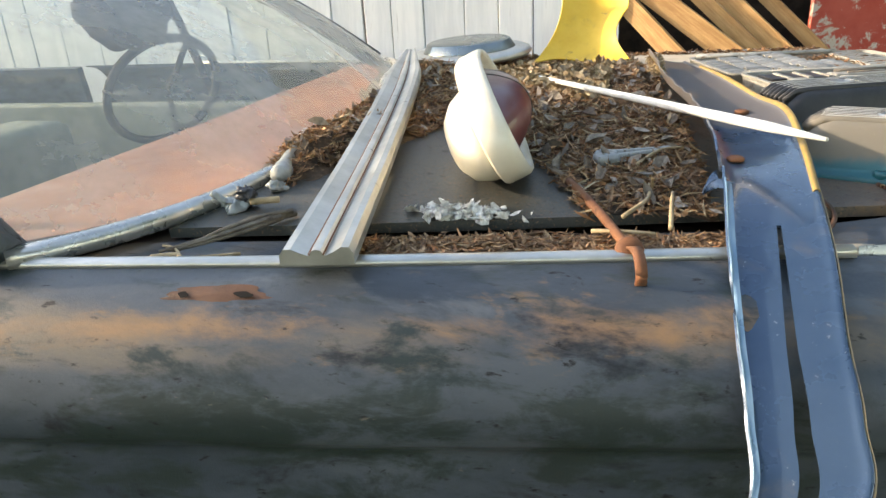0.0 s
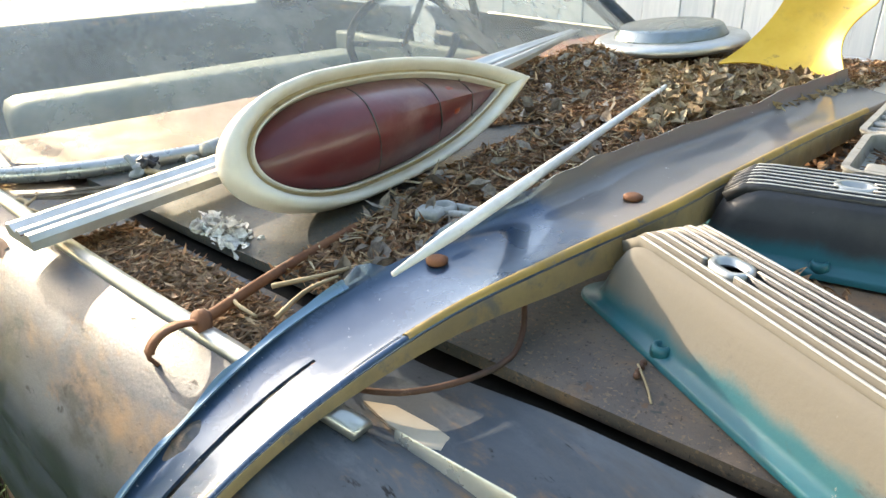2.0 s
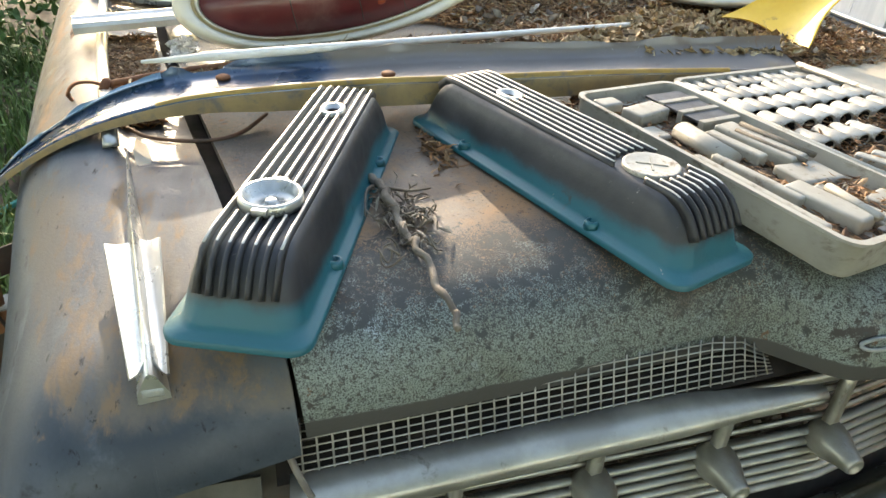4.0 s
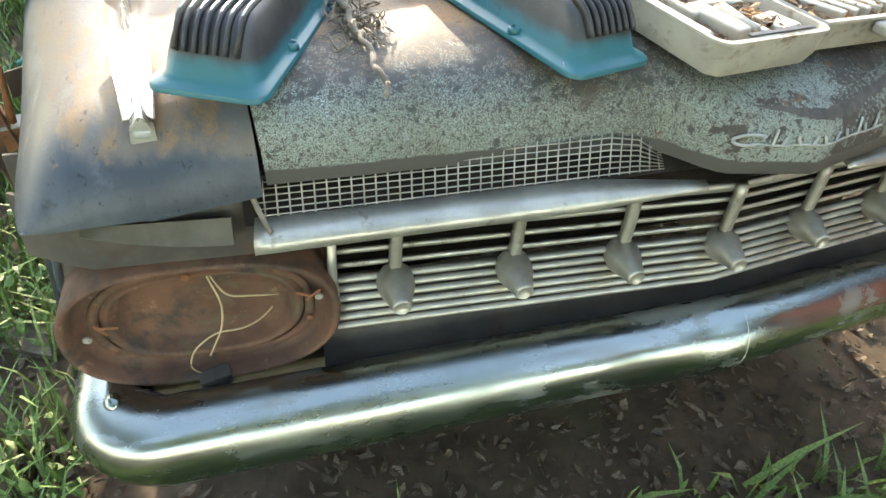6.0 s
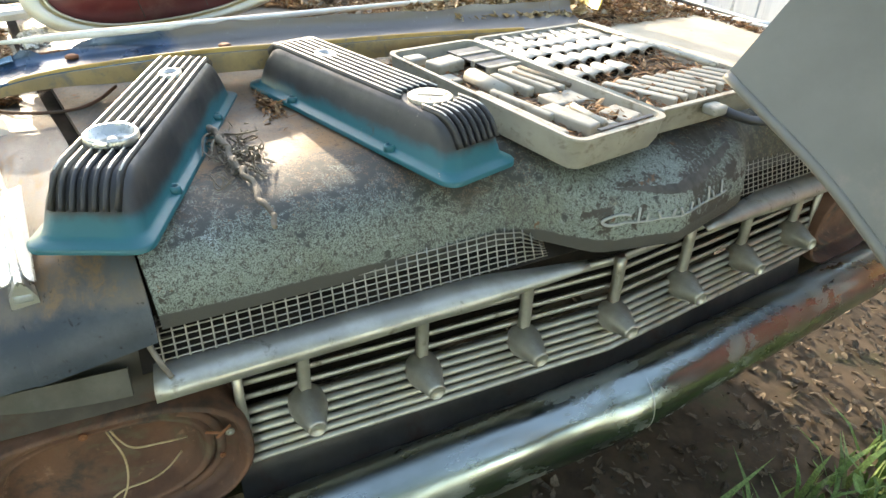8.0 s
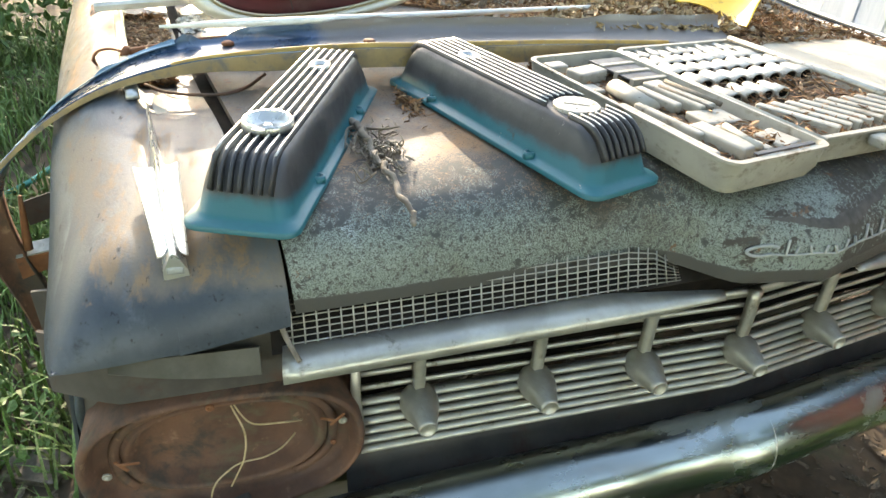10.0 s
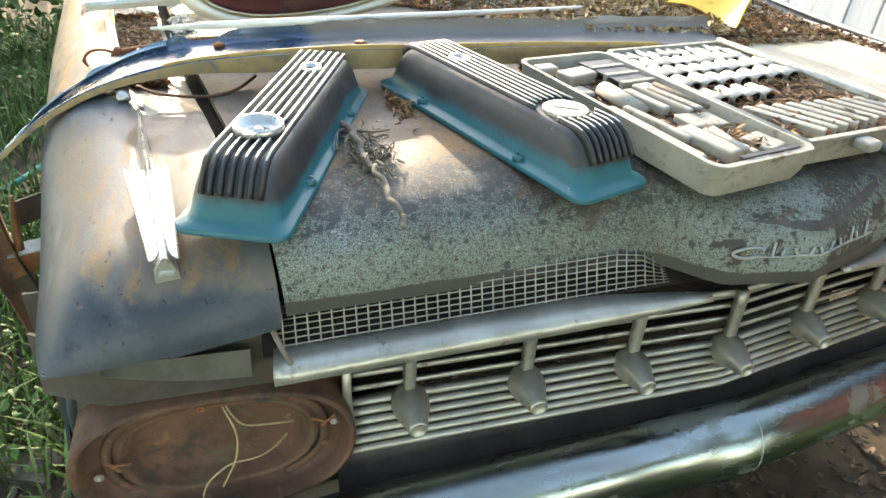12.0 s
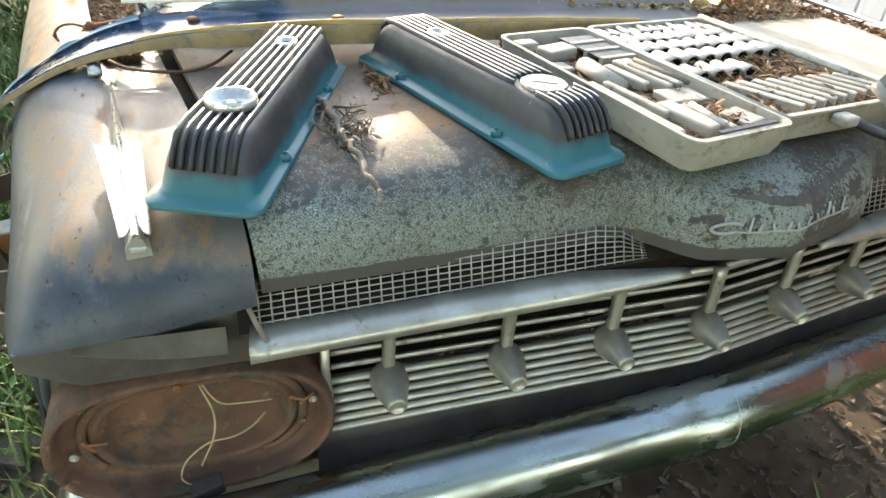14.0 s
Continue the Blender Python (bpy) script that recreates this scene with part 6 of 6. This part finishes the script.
FAR = [(-0.06, 0.735), (-0.75, 0.665), (-0.75, 0.625), (-0.06, 0.690)]
tagged(part("edge_leaves", flakes(700, poly_place(FAR, 0.993, 0.006), 0.016, 41, 0.25, 2.5), M["litter"]), "brown leaf scraps along the far edge of the board", "leaf litter", kind="stuff")
ORANGE = [(-0.515, 0.02), (-0.50, 0.30), (-0.53, 0.30), (-0.535, 0.02)]
tagged(part("lip_leaves", flakes(260, poly_place(ORANGE, 1.028, 0.008), 0.018, 43, 0.3, 2.0), M["pale_litter"]), "dry leaves caught along the panel's back edge", "leaf litter", kind="stuff")

# ---- grass, weeds and leaves on the ground ----
def blades(n, place, h, seed, lean=0.5, w=0.004):
    rg = np.random.default_rng(seed)
    verts, faces = [], []
    for _ in range(n):
        x, y = place(rg)
        z, hh = ground_z(x, y), h * rg.uniform(0.4, 1.4)
        a, l = rg.uniform(0, 6.28), abs(rg.normal(0, lean)) * hh
        dx, dy = math.cos(a) * l, math.sin(a) * l
        sx, sy = -math.sin(a) * w * rg.uniform(0.6, 1.6), math.cos(a) * w
        k = len(verts)
        verts += [(x - sx, y - sy, z), (x + sx, y + sy, z), (x + dx * 0.4 + sx * 0.8, y + dy * 0.4 + sy * 0.8, z + hh * 0.6), (x + dx * 0.4 - sx * 0.8, y + dy * 0.4 - sy * 0.8, z + hh * 0.6), (x + dx, y + dy, z + hh * 0.92)]
        faces += [(k, k + 1, k + 2, k + 3), (k + 3, k + 2, k + 4)]
    return mesh_from("blades", verts, faces, False)


def clumped(x0, x1, y0, y1, thr, sc=2.5, seed=1.0):
    def place(rg):
        while True:
            x, y = rg.uniform(x0, x1), rg.uniform(y0, y1)
            if noise.noise((x * sc, y * sc, seed)) + rg.uniform(-0.3, 0.3) > thr:
                return x, y
    return place


tagged(part("grass", blades(16000, clumped(-4.5, 0.6, -2.6, -0.98, -0.15), 0.13, 21), M["grass"]), "uneven green grass beside the car", "grass", kind="stuff")
tagged(part("front_weeds", blades(7000, clumped(0.0, 1.8, -1.4, 1.9, 0.0), 0.10, 22, 0.7, 0.006), M["grass"]), "sparse weeds in front of the bumper", "weeds", kind="stuff")
tagged(part("side_weeds", flakes(8000, lambda rg: (lambda p: (p[0], p[1], ground_z(*p) + rg.uniform(0.01, 0.14)))(clumped(-4.0, 1.2, -2.4, -0.95, 0.1, 3.0, 4.0)(rg)), 0.03, 23, 0.5, 1.8), M["leaf"]), "low broad-leaved weeds", "weeds", kind="stuff")
tagged(part("nose_weeds", flakes(4200, lambda rg: (lambda p: (p[0], p[1], ground_z(*p) + rg.uniform(0.01, 0.12)))(clumped(0.1, 1.6, -0.95, 1.4, -0.12, 4.0, 9.0)(rg)), 0.036, 24, 0.5, 1.7), M["leaf"]), "small weeds under the bumper", "weeds", kind="stuff")
tagged(part("fallen_leaves", flakes(16000, lambda rg: (lambda x, y: (x, y, ground_z(x, y) + 0.004 + rg.uniform(0, 0.012)))(rg.uniform(-1.5, 1.8), rg.uniform(-2.0, 1.8)), 0.026, 25, 0.3, 1.7), M["ground_leaf"]), "brown fallen leaves on the ground", "leaves", kind="stuff")


# ---- bushes, and unseen trees around ----
def bush(name, label, centres, n, seed, size=0.06):
    def place(rg):
        cx, cy, cz, r = centres[rg.integers(len(centres))]
        d = rg.normal(0, 1, 3)
        d = d / np.linalg.norm(d) * r * rg.uniform(0.55, 1.05)
        return cx + d[0], cy + d[1], max(0.02, cz + d[2] * 0.8)
    b = thing(name, label, "bush" if name == "bush" else "tree")
    tagged(part("crown", flakes(n, place, size, seed, 0.8, 1.7), M["leaf"], b), kind="stuff")
    return b


b = bush("bush", "dense dark green bushes beside the car", [(-3.2, -2.3, 0.4, 0.6), (-4.2, -1.8, 0.6, 0.8), (-5.2, -2.6, 0.8, 1.1), (-2.4, -2.9, 0.5, 0.7), (-6.0, -1.5, 0.6, 0.9), (-1.6, -3.3, 0.5, 0.7)], 9000, 31)
for k in range(6):
    tube("stem", [(-3.2 - 0.4 * k, -2.2 - 0.1 * (k % 3), 0.0), (-3.25 - 0.4 * k, -2.25, 0.5), (-3.2 - 0.4 * k, -2.3, 1.0)], 0.012, M["bark"], b, "", 8, 6)


def tree(x, y, h, r, seed):
    rg = random.Random(seed)
    cs = [(x + rg.uniform(-r, r), y + rg.uniform(-r, r), h * rg.uniform(0.45, 1.0), r * rg.uniform(0.35, 0.6)) for _ in range(9)]
    t = bush("tree", "unseen leafy green tree, added for reflections and sky cover", cs, 4500, seed, 0.24)
    tube("trunk", [(x, y, -0.05), (x + 0.1, y, h * 0.35), (x - 0.05, y + 0.1, h * 0.8)], 0.16, M["bark"], t, "", 16, 10, (1.2, 0.4))
    for cx, cy, cz, cr in cs[:5]:
        tube("limb", [(x + 0.05, y, h * 0.4), ((x + cx) / 2, (y + cy) / 2, (h * 0.45 + cz) / 2), (cx, cy, cz)], 0.05, M["bark"], t, "", 10, 6, (1, 0.3))
    return t


# trees out of view, added to shape chrome reflections and cover some sky
for k, (x, y, h, r) in enumerate([(6.0, -4.5, 6, 1.9), (7.5, -1.5, 7, 2.0), (7.0, 1.8, 7, 2.0), (5.5, 4.6, 6, 1.8), (3.2, -6.0, 6.5, 1.9), (-1.0, -7.0, 6, 2.0), (-8.0, -6.0, 4.5, 1.8), (2.5, 7.0, 6, 1.8), (9.5, 0.0, 8, 2.2), (4.6, -0.4, 5.6, 1.5)]):
    tree(x, y, h, r, 50 + k)

# garden hose, fallen board and a scrap by the wheel
tagged(tube("garden_hose", [(-4.0, -1.5, 0.5), (-3.4, -1.40, 0.25), (-2.6, -1.32, 0.14), (-2.2, -1.38, 0.06), (-1.8, -1.7, 0.02)], 0.012, M["hose"], None, "", 40, 8), "thin turquoise garden hose in the grass", "hose")
tagged(part("fallen_board", box_bm(0.5, 0.09, 0.02, 0.004, (0, 0, 0.012)), M["bark"], m=pose(-0.72, -1.30, 0.0, 0, 0, 68)), "weathered grey board lying on the ground", "board")
tagged(part("torn_flap", grid_mesh("torn_flap", lambda u, v: (-1.60 - 0.3 * u, -1.035 + 0.02 * math.sin(u * 6) - 0.04 * v, 0.56 + 0.10 * u + 0.07 * v * (1 - 0.5 * u)), 12, 6, 0.002), M["alloy"]), "torn grey metal flap at the car's side", "sheet metal")
tagged(part("drain_pipe", sweep_mesh("drain_pipe", [(0.15, 0.62, 0.03), (0.6, 0.35, 0.035), (1.0, 0.1, 0.03)], ring(0.035, 10)), M["bark"]), "grey timber lying under the bumper", "timber")


def fender_point(x, dd, h, lift=0.0):
    return Vector((x, -(trim_w(x) + dd) - lift * 0.6, 0.969 + h + lift))


rust = thing("rust_patch", "brown rust patch with two black discs for holes", "rust spot")
def patch_at(u, v):
    a = 2 * math.pi * u
    r = v * (1 + 0.45 * noise.noise((math.cos(a) * 1.6, math.sin(a) * 1.6, 3)) + 0.2 * noise.noise((math.cos(a) * 5, math.sin(a) * 5, 8)))
    e = 0.012 + 0.010 * (0.5 + 0.5 * math.sin(a) * r)
    return tuple(fender_point(-0.962 + 0.050 * r * math.cos(a), 0.050 + 0.008 * r * math.sin(a), -0.0105 - 0.0045 * r * math.sin(a), 0.0013 * (1.1 - v) + 0.0004))


part("patch", grid_mesh("patch", patch_at, 40, 6), M["pan"], rust)
# black discs instead of cut holes, their shade painted in
for x, w in ((-0.992, 0.005), (-0.935, 0.009)):
    part("hole", grid_mesh("hole", lambda u, v, x=x, w=w: tuple(fender_point(x + w * v * math.cos(6.283 * u) * (1 + 0.4 * math.sin(6.283 * u * 2)), 0.051 + 0.0032 * v * math.sin(6.283 * u), -0.0111 - 0.0018 * v * math.sin(6.283 * u), 0.0024)), 15, 3), M["dark"], rust)
